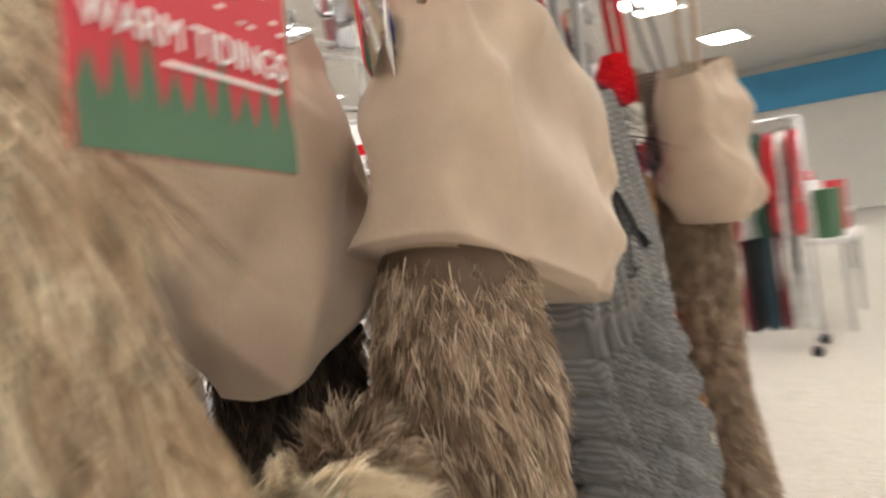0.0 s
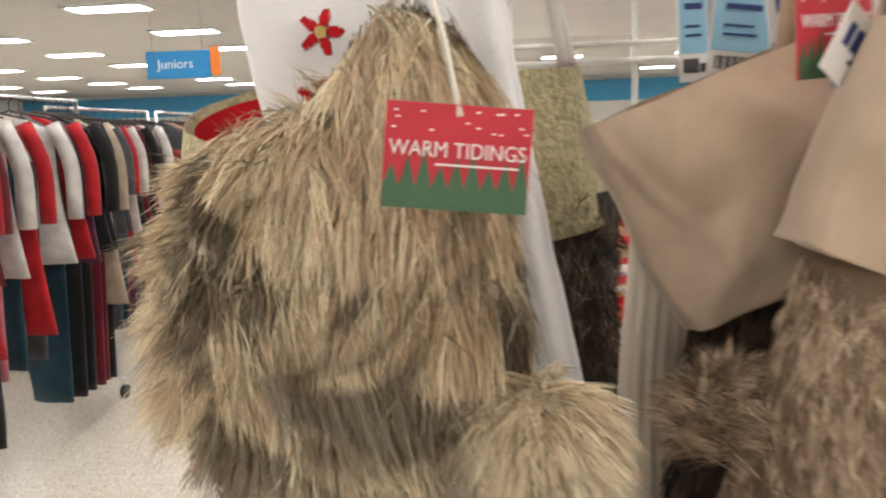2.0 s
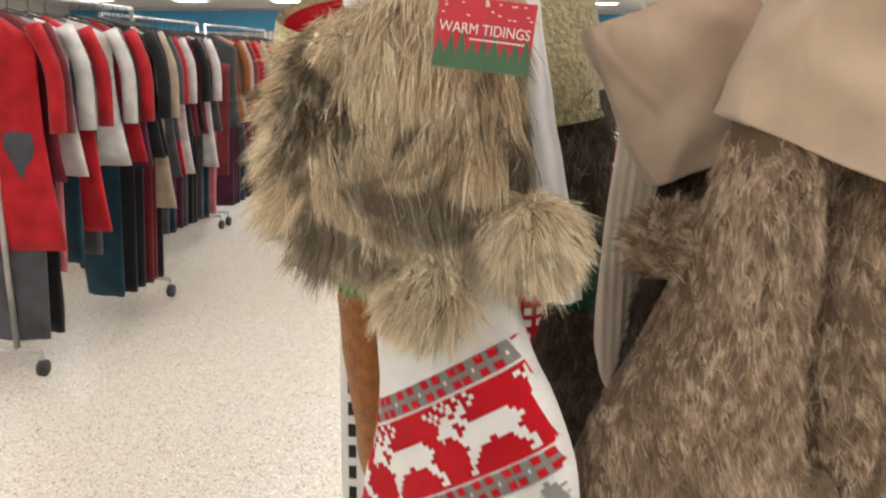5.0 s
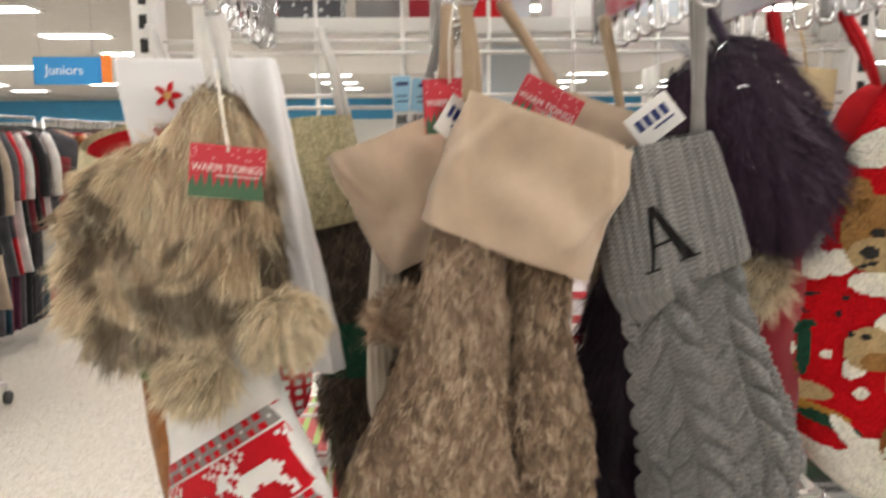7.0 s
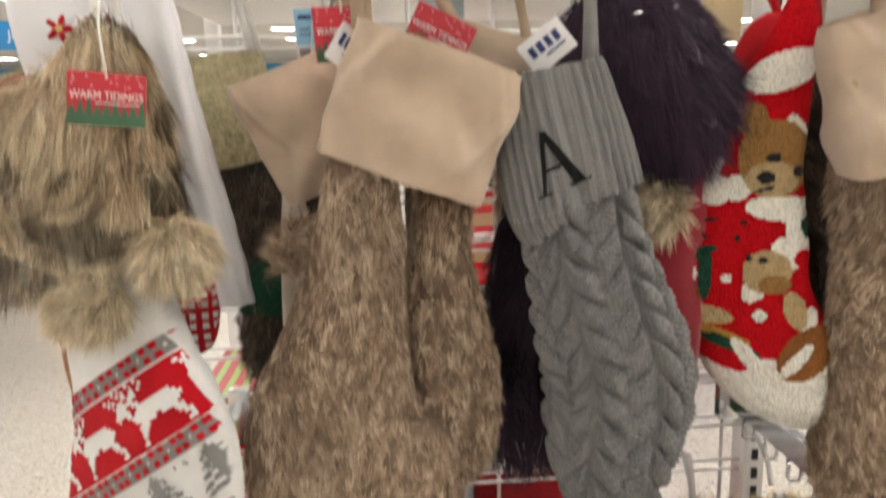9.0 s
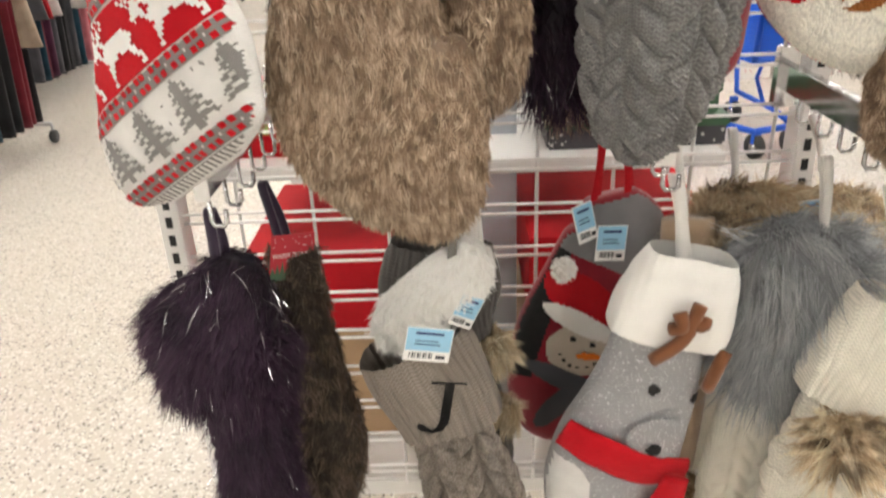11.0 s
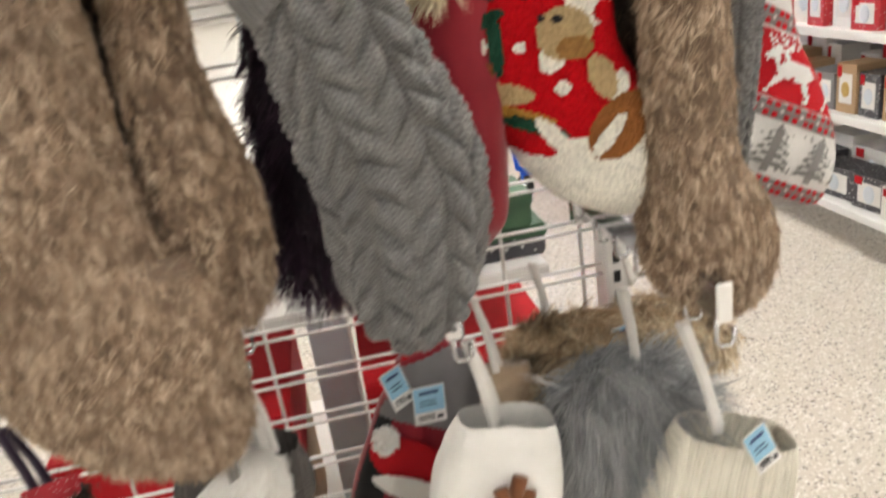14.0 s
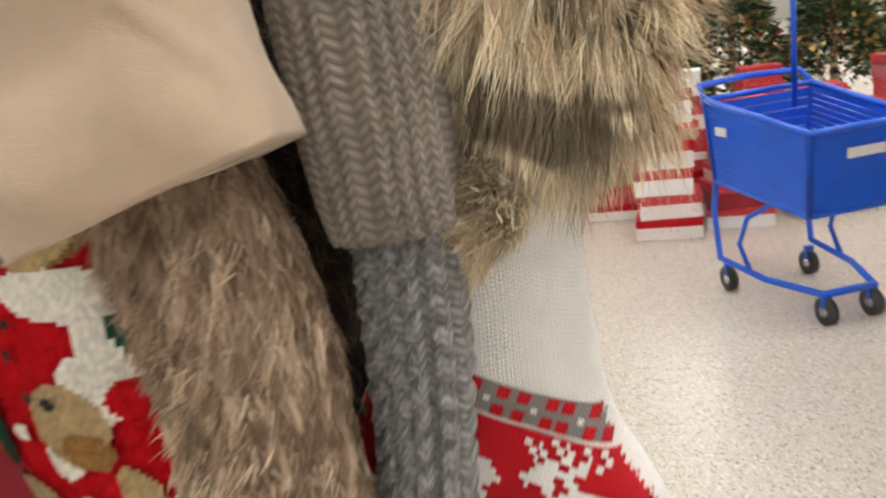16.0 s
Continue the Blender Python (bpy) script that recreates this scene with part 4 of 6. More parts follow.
# white tea towel behind it
H = (0.125, -0.235, 1.60)
e = thing("towel", H, "white folded cotton towel with embroidered red flowers hanging on a hook", "towel")
me = tube(sp(H, [(0.120, 1.561, 0.068, 0.004), (0.121, 1.557, 0.071, 0.012), (0.130, 1.50, 0.072, 0.017), (0.149, 1.40, 0.072, 0.018), (0.172, 1.293, 0.070, 0.019), (0.174, 1.285, 0.069, 0.016)]), 50, 60, level=True,
          relief=lambda s, t, side: 0.004 * np.sin(s * 160 + 3 * t) * np.clip(s / 0.05, 0, 1), wrinkle=0.0025, seed=4, square=0.45)
link("cloth", me, M["towel"], e, "", True)
tree = front_of(me)
for cx, cz in ((-0.026, -0.069), (0.011, -0.069), (-0.030, -0.104)):
    for k in range(5):
        a = k * 1.257
        inlay("petal", oval(cx + 0.0065 * math.cos(a), cz + 0.0065 * math.sin(a), 0.006, 0.0025, math.degrees(a)), tree, M["bright_red"], e, cx - 0.016, cx + 0.016, cz - 0.016, cz + 0.016, 0.0011, 0.0012)
    inlay("flower_heart", oval(cx, cz, 0.003, 0.003), tree, M["gold"], e, cx - 0.005, cx + 0.005, cz - 0.005, cz + 0.005, 0.001, 0.0018)
loop_strap(e, (0, 0, 0), (0, 0.0, -0.03), 0.008, M["strap_white"])

# looped-wool stockings at the back of the same hooks
def sag(me, dx):
    """Lets the front rim of an open cuff hang lower than the back."""
    if dx == 0:
        for v in me.vertices:
            v.co.z += 0.6 * v.co.y * min(1, max(0, (v.co.z + 0.20) / 0.11)) - 0.02


for H, dx, body_c, lab in (((0.05, -0.13, 1.60), 0.0, "hook_orange", "rust and green wool stocking with cream boucle cuff, red lining"),
                           ((0.215, -0.10, 1.60), 0.165, "fur_dark", "dark brown stocking with cream boucle cuff")):
    e = stocking("boucle_stocking", H, lab)
    me = tube(sp(H, [(0.026 + dx, 1.515, 0.054, 0.034), (0.03 + dx, 1.47, 0.060, 0.036), (0.045 + dx, 1.40, 0.056, 0.034)]), 20, 40, relief=lambda s, t, side: 0.0022 * np.sin(s * 700) * np.sin(t * 700), wrinkle=0.003, seed=8, open_top=True)
    sag(me, dx)
    link("cuff", me, M["boucle"], e, "cream boucle cuff", True)
    me = tube(sp(H, [(0.027 + dx, 1.512, 0.048, 0.026), (0.033 + dx, 1.45, 0.054, 0.03)]), 8, 24, open_top=True)
    sag(me, dx)
    link("lining", me, M["bright_red"], e, "red lining", True)
    rows = sp(H, [(0.058 + dx, 1.43, 0.045, 0.028), (0.066 + dx, 1.33, 0.036, 0.03), (0.074 + dx, 1.22, 0.034, 0.03), (0.086 + dx, 1.12, 0.030, 0.03), (0.088 + dx, 1.08, 0.022, 0.02), (0.088 + dx, 1.07, 0.008, 0.008)], -0.05 if dx == 0 else 0.0)
    me = tube(rows, 40, 36, wrinkle=0.003, seed=9)
    link("leg", me, M[body_c], e, "", True)
    if dx == 0:
        inlay("green_patch", lambda u, v: v > -0.335, front_of(me), M["hook_leaf"], e, -0.1, 0.14, -0.335, -0.16, 0.003, 0.002, "green wool patch")
    else:
        fur("fur_coat", me, 9000, 0.016, (0, 0, -0.9), M["fur_dark"], e, seed=12)
        inlay("green_patch", lambda u, v: True, front_of(me), M["hook_green"], e, -0.05, 0.14, -0.36, -0.30, 0.003, 0.004, "green wool patch")
    loop_strap(e, (0, 0, 0), (0.02, 0, -0.07), 0.008, M["strap_white"])


# knitted stockings pushed behind the front ones
H = (0.16, -0.25, 1.60)
e = stocking("knitted_stocking", H, "red knitted stocking with white pattern behind the reindeer one")
me = tube(sp(H, [(0.170, 1.345, 0.016, 0.010), (0.182, 1.315, 0.026, 0.014), (0.186, 1.28, 0.028, 0.014), (0.184, 1.25, 0.022, 0.012), (0.183, 1.238, 0.008, 0.006)]), 40, 36, wrinkle=0.002, seed=13)
link("leg", me, M["red_knit"], e, "", True)
inlay("flower_motif", lambda u, v: bitmap(FLAKE, 0, 0, 0.014, 0.014)((u + 1) % 0.02, -((-v) % 0.02)), front_of(me), M["white_knit"], e, -0.05, 0.09, -0.37, -0.20, 0.0018, 0.0015, "white knitted flowers")
loop_strap(e, (-0.015, 0, 0.005), (0.008, 0, -0.25), 0.006, M["strap_white"])
H = (0.33, -0.17, 1.60)
e = stocking("knitted_stocking", H, "oatmeal ribbed knit stocking behind the tan-cuffed one")
me = tube(sp(H, [(0.300, 1.46, 0.026, 0.014), (0.292, 1.38, 0.026, 0.016), (0.288, 1.30, 0.028, 0.018), (0.290, 1.22, 0.03, 0.018), (0.292, 1.17, 0.018, 0.012)]), 80, 90, relief=rib(0.007, 0.003), wrinkle=0.002, seed=14)
link("leg", me, M["felt_cream"], e, "oatmeal ribbed knit", True)
loop_strap(e, (0.01, 0, 0.005), (-0.028, 0, -0.13), 0.008, M["strap_grey"])

# tan-cuffed fur stockings
def tan_stocking(H, lab, cuff_rows, leg_rows, y_leg, material, count, seed, strap_to):
    e = stocking("fur_stocking", H, lab)
    me = tube(sp(H, cuff_rows), 60, 80, relief=lambda s, t, side: 0.006 * np.maximum(0, np.sin(s * 62 + t * 48 + seed)) ** 3 + 0.003 * np.sin(s * 40 - t * 90 + seed) + 0.0022 * np.maximum(0, np.sin(s * 130 - t * 70 + 2 * seed)) ** 4, wrinkle=0.006, seed=seed, square=0.5, open_top=True)
    link("cuff", me, M["tan"], e, "tan velour cuff", True)
    me2 = tube(sp(H, [(x, z, w * 0.9, d * 0.62) for x, z, w, d in cuff_rows]), 12, 40,  square=0.5, open_top=True)
    link("cuff_lining", me2, M["strap_tan"], e, "", True)
    q = cuff_rows[-1]
    furry("leg", e, sp(H, leg_rows, y_leg), material, count, 0.0125, (0, -0.03, -1.0), "leg_fur", seed, label="plush fur leg", width=0.00065, lift=0.15, clump=12, spread=0.006, wild=0.2, stray=0.14, droop=0.15, keep=lambda r: r[:, 2] < q[1] - H[2] + 0.012)
    loop_strap(e, (0, 0, 0), strap_to, 0.011, M["strap_tan"])
    return e


H = (0.35, -0.305, 1.60)
tan_stocking(H, "brown plush fur stocking with smooth tan velour cuff", [(0.420, 1.506, 0.071, 0.024), (0.411, 1.481, 0.072, 0.030), (0.394, 1.436, 0.072, 0.034), (0.381, 1.401, 0.071, 0.035)],
             [(0.352, 1.45, 0.027, 0.026), (0.350, 1.40, 0.029, 0.032), (0.341, 1.33, 0.040, 0.038), (0.330, 1.265, 0.053, 0.042), (0.317, 1.19, 0.076, 0.045), (0.331, 1.14, 0.093, 0.045), (0.354, 1.09, 0.082, 0.044), (0.374, 1.05, 0.055, 0.036), (0.384, 1.022, 0.028, 0.02), (0.387, 1.012, 0.010, 0.01)],
             0.0, M["fur_brown"], 90000, 21, (0.005, 0, -0.068))
H = (0.39, -0.25, 1.60)
tan_stocking(H, "brown plush fur stocking with tan velour cuff behind another", [(0.480, 1.520, 0.040, 0.018), (0.464, 1.468, 0.047, 0.025), (0.444, 1.41, 0.043, 0.03)],
             [(0.418, 1.43, 0.026, 0.022), (0.417, 1.37, 0.027, 0.026), (0.414, 1.32, 0.029, 0.032), (0.424, 1.23, 0.040, 0.036), (0.430, 1.17, 0.035, 0.032), (0.428, 1.13, 0.020, 0.02), (0.427, 1.118, 0.008, 0.008)],
             -0.022, M["fur_brown"], 26000, 22, (0.06, 0, -0.09))
H = (0.34, -0.235, 1.60)
e = tan_stocking(H, "dark fur stocking with tan velour cuff and small fur pompom", [(0.289, 1.499, 0.062, 0.018), (0.298, 1.476, 0.061, 0.020), (0.317, 1.433, 0.059, 0.022), (0.334, 1.395, 0.056, 0.022)],
                 [(0.335, 1.42, 0.04, 0.024), (0.335, 1.34, 0.04, 0.026), (0.325, 1.24, 0.045, 0.03), (0.32, 1.15, 0.055, 0.03), (0.32, 1.1, 0.03, 0.02)], 0.02, M["fur_dark"], 14000, 23, (-0.005, 0, -0.085))
pompom(e, (0.295 - H[0], -0.050, 1.337 - H[2]), 0.031, M["fur_brown"], 6, 5500, 0.02)
rod("pompom_cord", [(0.335 - H[0], -0.06, 1.385 - H[2]), (0.317 - H[0], -0.065, 1.355 - H[2])], 0.003, M["strap_tan"], e)
season_tag((0.338, -0.285, 1.541), 35, 4, (0.343, -0.28, 1.60), 0.054, 0.044)
season_tag((0.428, -0.285, 1.533), -10, -28, None, 0.054, 0.040)

# grey cable-knit stocking with the letter A
H = (0.543, -0.29, 1.60)
e = stocking("cable_knit_stocking", H, "grey cable-knit stocking with ribbed cuff and black letter A")
me = tube(sp(H, [(0.510, 1.488, 0.046, 0.022), (0.515, 1.46, 0.052, 0.028), (0.524, 1.415, 0.058, 0.034), (0.532, 1.379, 0.060, 0.035), (0.534, 1.373, 0.055, 0.03)]), 70, 200, relief=rib(0.0085, 0.006), wrinkle=0.002, seed=31, square=0.7, open_top=True)
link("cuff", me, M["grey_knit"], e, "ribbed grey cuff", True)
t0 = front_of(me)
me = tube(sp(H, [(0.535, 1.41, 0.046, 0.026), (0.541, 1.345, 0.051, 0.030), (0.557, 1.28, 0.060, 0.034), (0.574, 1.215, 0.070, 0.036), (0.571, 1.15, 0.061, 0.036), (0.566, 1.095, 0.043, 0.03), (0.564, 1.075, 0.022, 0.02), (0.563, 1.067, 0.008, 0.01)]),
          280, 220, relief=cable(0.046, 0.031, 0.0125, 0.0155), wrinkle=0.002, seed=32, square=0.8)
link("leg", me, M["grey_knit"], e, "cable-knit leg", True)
letter(e, "A", 0.507 - H[0], 1.412 - H[2], 0.050, M["black"], 21, t0)
loop_strap(e, (0, 0, 0), (0.003, 0, -0.10), 0.010, M["strap_grey"])

# purple fur stocking behind the grey one
H = (0.575, -0.215, 1.61)
e = stocking("fur_stocking", H, "deep purple shaggy fur stocking with silver tinsel and a pale pompom")
ob = furry("cuff", e, sp(H, [(0.575, 1.562, 0.03, 0.025), (0.598, 1.532, 0.056, 0.04), (0.616, 1.486, 0.068, 0.048), (0.632, 1.43, 0.056, 0.045), (0.642, 1.398, 0.03, 0.03)]), M["fur_purple"], 30000, 0.036, (0.1, -0.15, -0.7), "cuff_fur", 41, width=0.0007, wild=0.6, label="purple fur cuff")
fur("tinsel", ob.data, 120, 0.03, (0, -0.2, -0.7), M["tinsel"], e, 0.0007, clump=1, seed=42)
ob = furry("leg", e, sp(H, [(0.58, 1.42, 0.05, 0.03), (0.53, 1.33, 0.05, 0.03), (0.507, 1.22, 0.042, 0.03), (0.505, 1.13, 0.04, 0.03), (0.505, 1.10, 0.02, 0.02)], 0.005), M["fur_purple"], 9000, 0.026, (0, -0.1, -0.9), "leg_fur", 43, width=0.0007)
fur("tinsel", ob.data, 70, 0.025, (0, -0.2, -0.7), M["tinsel"], e, 0.0008, clump=1, seed=44)
pompom(e, (0.622 - H[0], -0.04, 1.363 - H[2]), 0.028, M["fur_pom"], 7, 5000, 0.026)
loop_strap(e, (0, 0, 0), (0.03, 0, -0.04), 0.010, M["strap_dark"])
H = (0.50, -0.16, 1.60)
e = stocking("fur_stocking", H, "brown fur stocking hanging at the back of the hook")
furry("leg", e, sp(H, [(0.52, 1.48, 0.04, 0.025), (0.53, 1.36, 0.045, 0.03), (0.53, 1.22, 0.045, 0.03), (0.52, 1.12, 0.04, 0.03), (0.515, 1.08, 0.02, 0.02)], -0.02), M["fur_brown"], 7000, 0.018, (0, 0, -1), "leg_fur", 45)
loop_strap(e, (0, 0, 0), (0.02, -0.02, -0.13), 0.009, M["strap_tan"])

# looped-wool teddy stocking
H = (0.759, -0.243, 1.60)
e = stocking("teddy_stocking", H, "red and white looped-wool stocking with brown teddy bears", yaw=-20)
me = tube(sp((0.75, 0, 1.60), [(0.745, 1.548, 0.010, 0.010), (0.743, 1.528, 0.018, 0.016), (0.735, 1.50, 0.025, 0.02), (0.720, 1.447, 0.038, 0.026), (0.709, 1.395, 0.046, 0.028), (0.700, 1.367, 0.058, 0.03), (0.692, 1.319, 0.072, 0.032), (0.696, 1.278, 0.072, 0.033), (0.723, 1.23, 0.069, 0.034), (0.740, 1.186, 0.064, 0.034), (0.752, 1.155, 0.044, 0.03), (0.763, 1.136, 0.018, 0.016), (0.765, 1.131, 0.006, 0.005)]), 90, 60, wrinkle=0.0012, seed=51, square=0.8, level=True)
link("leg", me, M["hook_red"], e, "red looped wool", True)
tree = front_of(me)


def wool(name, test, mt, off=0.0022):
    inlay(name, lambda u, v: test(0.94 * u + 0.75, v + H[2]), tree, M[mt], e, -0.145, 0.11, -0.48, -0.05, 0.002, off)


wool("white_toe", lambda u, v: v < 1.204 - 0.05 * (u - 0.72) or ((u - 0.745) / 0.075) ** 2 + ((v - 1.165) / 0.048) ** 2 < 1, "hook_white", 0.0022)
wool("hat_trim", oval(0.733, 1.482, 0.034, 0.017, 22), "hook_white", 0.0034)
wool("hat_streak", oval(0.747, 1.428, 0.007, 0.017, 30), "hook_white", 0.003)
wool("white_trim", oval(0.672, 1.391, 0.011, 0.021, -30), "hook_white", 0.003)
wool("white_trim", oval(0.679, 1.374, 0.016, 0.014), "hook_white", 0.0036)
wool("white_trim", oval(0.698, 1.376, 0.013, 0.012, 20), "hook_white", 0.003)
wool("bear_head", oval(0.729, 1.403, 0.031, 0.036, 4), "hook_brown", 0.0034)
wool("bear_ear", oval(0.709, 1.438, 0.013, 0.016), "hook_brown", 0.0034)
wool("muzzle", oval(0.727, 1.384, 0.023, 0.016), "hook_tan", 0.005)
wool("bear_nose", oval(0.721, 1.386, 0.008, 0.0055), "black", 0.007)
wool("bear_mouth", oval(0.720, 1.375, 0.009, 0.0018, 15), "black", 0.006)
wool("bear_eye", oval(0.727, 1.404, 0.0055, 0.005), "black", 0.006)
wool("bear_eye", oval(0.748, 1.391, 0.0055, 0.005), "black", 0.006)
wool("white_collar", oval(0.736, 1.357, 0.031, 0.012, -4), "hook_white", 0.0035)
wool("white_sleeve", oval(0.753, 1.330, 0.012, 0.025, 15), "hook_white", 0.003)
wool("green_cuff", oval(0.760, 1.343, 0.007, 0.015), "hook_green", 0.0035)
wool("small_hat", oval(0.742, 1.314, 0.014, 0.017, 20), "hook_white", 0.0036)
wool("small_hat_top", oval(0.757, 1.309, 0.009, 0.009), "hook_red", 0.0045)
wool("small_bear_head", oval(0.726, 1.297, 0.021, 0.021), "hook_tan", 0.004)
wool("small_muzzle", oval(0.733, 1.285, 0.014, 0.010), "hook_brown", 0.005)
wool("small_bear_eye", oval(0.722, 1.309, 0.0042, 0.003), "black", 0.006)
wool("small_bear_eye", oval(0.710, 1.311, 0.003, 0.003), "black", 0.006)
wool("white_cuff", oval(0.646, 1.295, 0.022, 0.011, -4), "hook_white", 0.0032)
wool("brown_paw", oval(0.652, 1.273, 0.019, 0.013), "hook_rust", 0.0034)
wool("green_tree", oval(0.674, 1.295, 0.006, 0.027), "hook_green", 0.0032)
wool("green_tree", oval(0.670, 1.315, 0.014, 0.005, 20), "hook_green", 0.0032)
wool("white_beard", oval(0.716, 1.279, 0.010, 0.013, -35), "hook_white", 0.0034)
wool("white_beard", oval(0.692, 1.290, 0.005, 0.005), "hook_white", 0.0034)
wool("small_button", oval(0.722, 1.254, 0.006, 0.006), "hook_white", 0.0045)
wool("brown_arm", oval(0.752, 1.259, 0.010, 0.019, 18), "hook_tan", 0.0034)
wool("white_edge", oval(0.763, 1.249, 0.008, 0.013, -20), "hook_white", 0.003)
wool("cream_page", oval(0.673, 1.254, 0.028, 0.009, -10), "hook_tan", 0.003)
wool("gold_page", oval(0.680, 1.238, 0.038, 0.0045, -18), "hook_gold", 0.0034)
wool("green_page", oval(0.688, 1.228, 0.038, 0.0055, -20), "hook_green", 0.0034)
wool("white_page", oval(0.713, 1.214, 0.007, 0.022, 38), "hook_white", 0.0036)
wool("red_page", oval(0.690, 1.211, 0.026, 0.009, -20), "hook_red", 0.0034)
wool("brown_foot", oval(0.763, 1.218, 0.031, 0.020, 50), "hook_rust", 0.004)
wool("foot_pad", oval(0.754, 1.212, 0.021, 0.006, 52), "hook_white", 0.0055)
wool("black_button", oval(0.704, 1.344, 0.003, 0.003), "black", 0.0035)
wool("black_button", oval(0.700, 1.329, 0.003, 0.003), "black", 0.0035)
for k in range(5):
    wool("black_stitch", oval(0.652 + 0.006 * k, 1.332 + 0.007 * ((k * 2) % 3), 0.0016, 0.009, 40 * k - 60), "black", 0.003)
loop_strap(e, (0, 0, 0), (0.01, 0, -0.10), 0.008, M["bright_red"])

H = (0.72, -0.20, 1.60)
e = stocking("felt_stocking", H, "bright red felt stocking hanging behind the teddy stocking")
me = tube(sp(H, [(0.757, 1.535, 0.014, 0.008), (0.748, 1.51, 0.03, 0.014), (0.738, 1.45, 0.042, 0.018), (0.735, 1.36, 0.045, 0.02), (0.74, 1.26, 0.05, 0.022), (0.745, 1.18, 0.03, 0.015)]), 30, 30, wrinkle=0.003, seed=56)
link("leg", me, M["bright_red"], e, "red felt", True)
loop_strap(e, (0, 0, 0), (0.038, 0, -0.06), 0.008, M["bright_red"])

H = (0.655, -0.19, 1.60)
e = stocking("velvet_stocking", H, "dark red velvet stocking with glittering gold cuff")
me = tube(sp(H, [(0.65, 1.48, 0.03, 0.012), (0.650, 1.42, 0.044, 0.018), (0.640, 1.30, 0.048, 0.03), (0.628, 1.20, 0.050, 0.034), (0.626, 1.145, 0.046, 0.03), (0.628, 1.115, 0.025, 0.02)], -0.028), 40, 40, wrinkle=0.004, seed=53)
link("leg", me, M["red_felt"], e, "dark red velvet leg", True)
me = tube(sp(H, [(0.645, 1.500, 0.046, 0.018), (0.654, 1.432, 0.052, 0.026)], -0.03), 16, 40, wrinkle=0.002, seed=54, open_top=True)
link("cuff", me, M["gold"], e, "gold glitter cuff", True)
loop_strap(e, (0, 0, 0), (0.02, 0, -0.09), 0.009, M["bright_red"])

# right-hand stockings
H = (0.79, -0.30, 1.60)
e = tan_stocking(H, "brown plush fur stocking with tan velour cuff near the stand's end", [(0.785, 1.526, 0.043, 0.022), (0.793, 1.493, 0.046, 0.028), (0.808, 1.438, 0.047, 0.034), (0.818, 1.400, 0.045, 0.036)],
                 [(0.808, 1.44, 0.029, 0.026), (0.814, 1.37, 0.032, 0.03), (0.820, 1.30, 0.033, 0.034), (0.820, 1.235, 0.036, 0.036), (0.820, 1.175, 0.041, 0.04), (0.834, 1.115, 0.060, 0.042), (0.846, 1.07, 0.050, 0.036), (0.849, 1.04, 0.028, 0.024), (0.849, 1.025, 0.01, 0.01)],
                 0.025, M["fur_brown"], 52000, 24, (0.0, 0, -0.075))
H = (0.815, -0.25, 1.60)
e = stocking("cable_knit_stocking", H, "taupe grey knitted stocking with deep ribbed cuff, seen edge on")
me = tube(sp(H, [(0.872, 1.54, 0.026, 0.024), (0.878, 1.47, 0.028, 0.03), (0.881, 1.395, 0.027, 0.032), (0.882, 1.370, 0.025, 0.028)]), 60, 150, relief=rib(0.0065, 0.004), wrinkle=0.002, seed=61, square=0.7, open_top=True)
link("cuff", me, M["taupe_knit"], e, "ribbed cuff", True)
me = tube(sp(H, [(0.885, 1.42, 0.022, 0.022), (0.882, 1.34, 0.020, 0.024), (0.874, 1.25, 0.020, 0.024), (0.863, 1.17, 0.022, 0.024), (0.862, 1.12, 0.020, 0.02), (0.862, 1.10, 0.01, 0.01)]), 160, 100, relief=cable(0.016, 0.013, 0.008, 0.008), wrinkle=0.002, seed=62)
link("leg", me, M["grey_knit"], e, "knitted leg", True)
loop_strap(e, (0, 0, 0), (0.055, 0, -0.06), 0.010, M["strap_grey"])
e = reindeer_stocking((0.858, -0.20, 1.637), -26, 0, -1, "white knitted reindeer stocking with fur cuff on the stand")
inv = e.matrix_basis.inverted()
furry("cuff", e, at_world([(0.885, 1.54, 0.022, 0.022), (0.905, 1.50, 0.046, 0.035), (0.925, 1.45, 0.052, 0.038), (0.930, 1.41, 0.044, 0.034), (0.930, 1.39, 0.02, 0.02)], -0.20), M["fur_cuff"], 52000, 0.036, tuple(inv.to_3x3() @ Vector((0.05, -0.1, -0.9))), "cuff_fur", 63, wild=0.5, width=0.00065, clump=20, fan=0.3, lift=0.35, label="shaggy fur cuff", tiers=0.03)
pompom(e, tuple(inv @ Vector((0.913, -0.25, 1.372))), 0.022, M["fur_pom"], 8, 5000, 0.02)
loop_strap(e, tuple(inv @ Vector((0.815, -0.2, 1.605))), tuple(inv @ Vector((0.885, -0.2, 1.545))), 0.009, M["strap_white"])

H = (0.80, -0.19, 1.60)
e = stocking("fur_stocking", H, "dark brown fur stocking hanging behind the tan-cuffed one")
furry("leg", e, sp(H, [(0.80, 1.50, 0.036, 0.022), (0.797, 1.42, 0.042, 0.026), (0.792, 1.33, 0.045, 0.028), (0.80, 1.22, 0.042, 0.028), (0.805, 1.15, 0.03, 0.02), (0.806, 1.13, 0.01, 0.01)]), M["fur_dark"], 12000, 0.014, (0, 0, -1), "leg_fur", 64)
loop_strap(e, (0, 0, 0), (0, 0, -0.10), 0.009, M["strap_tan"])

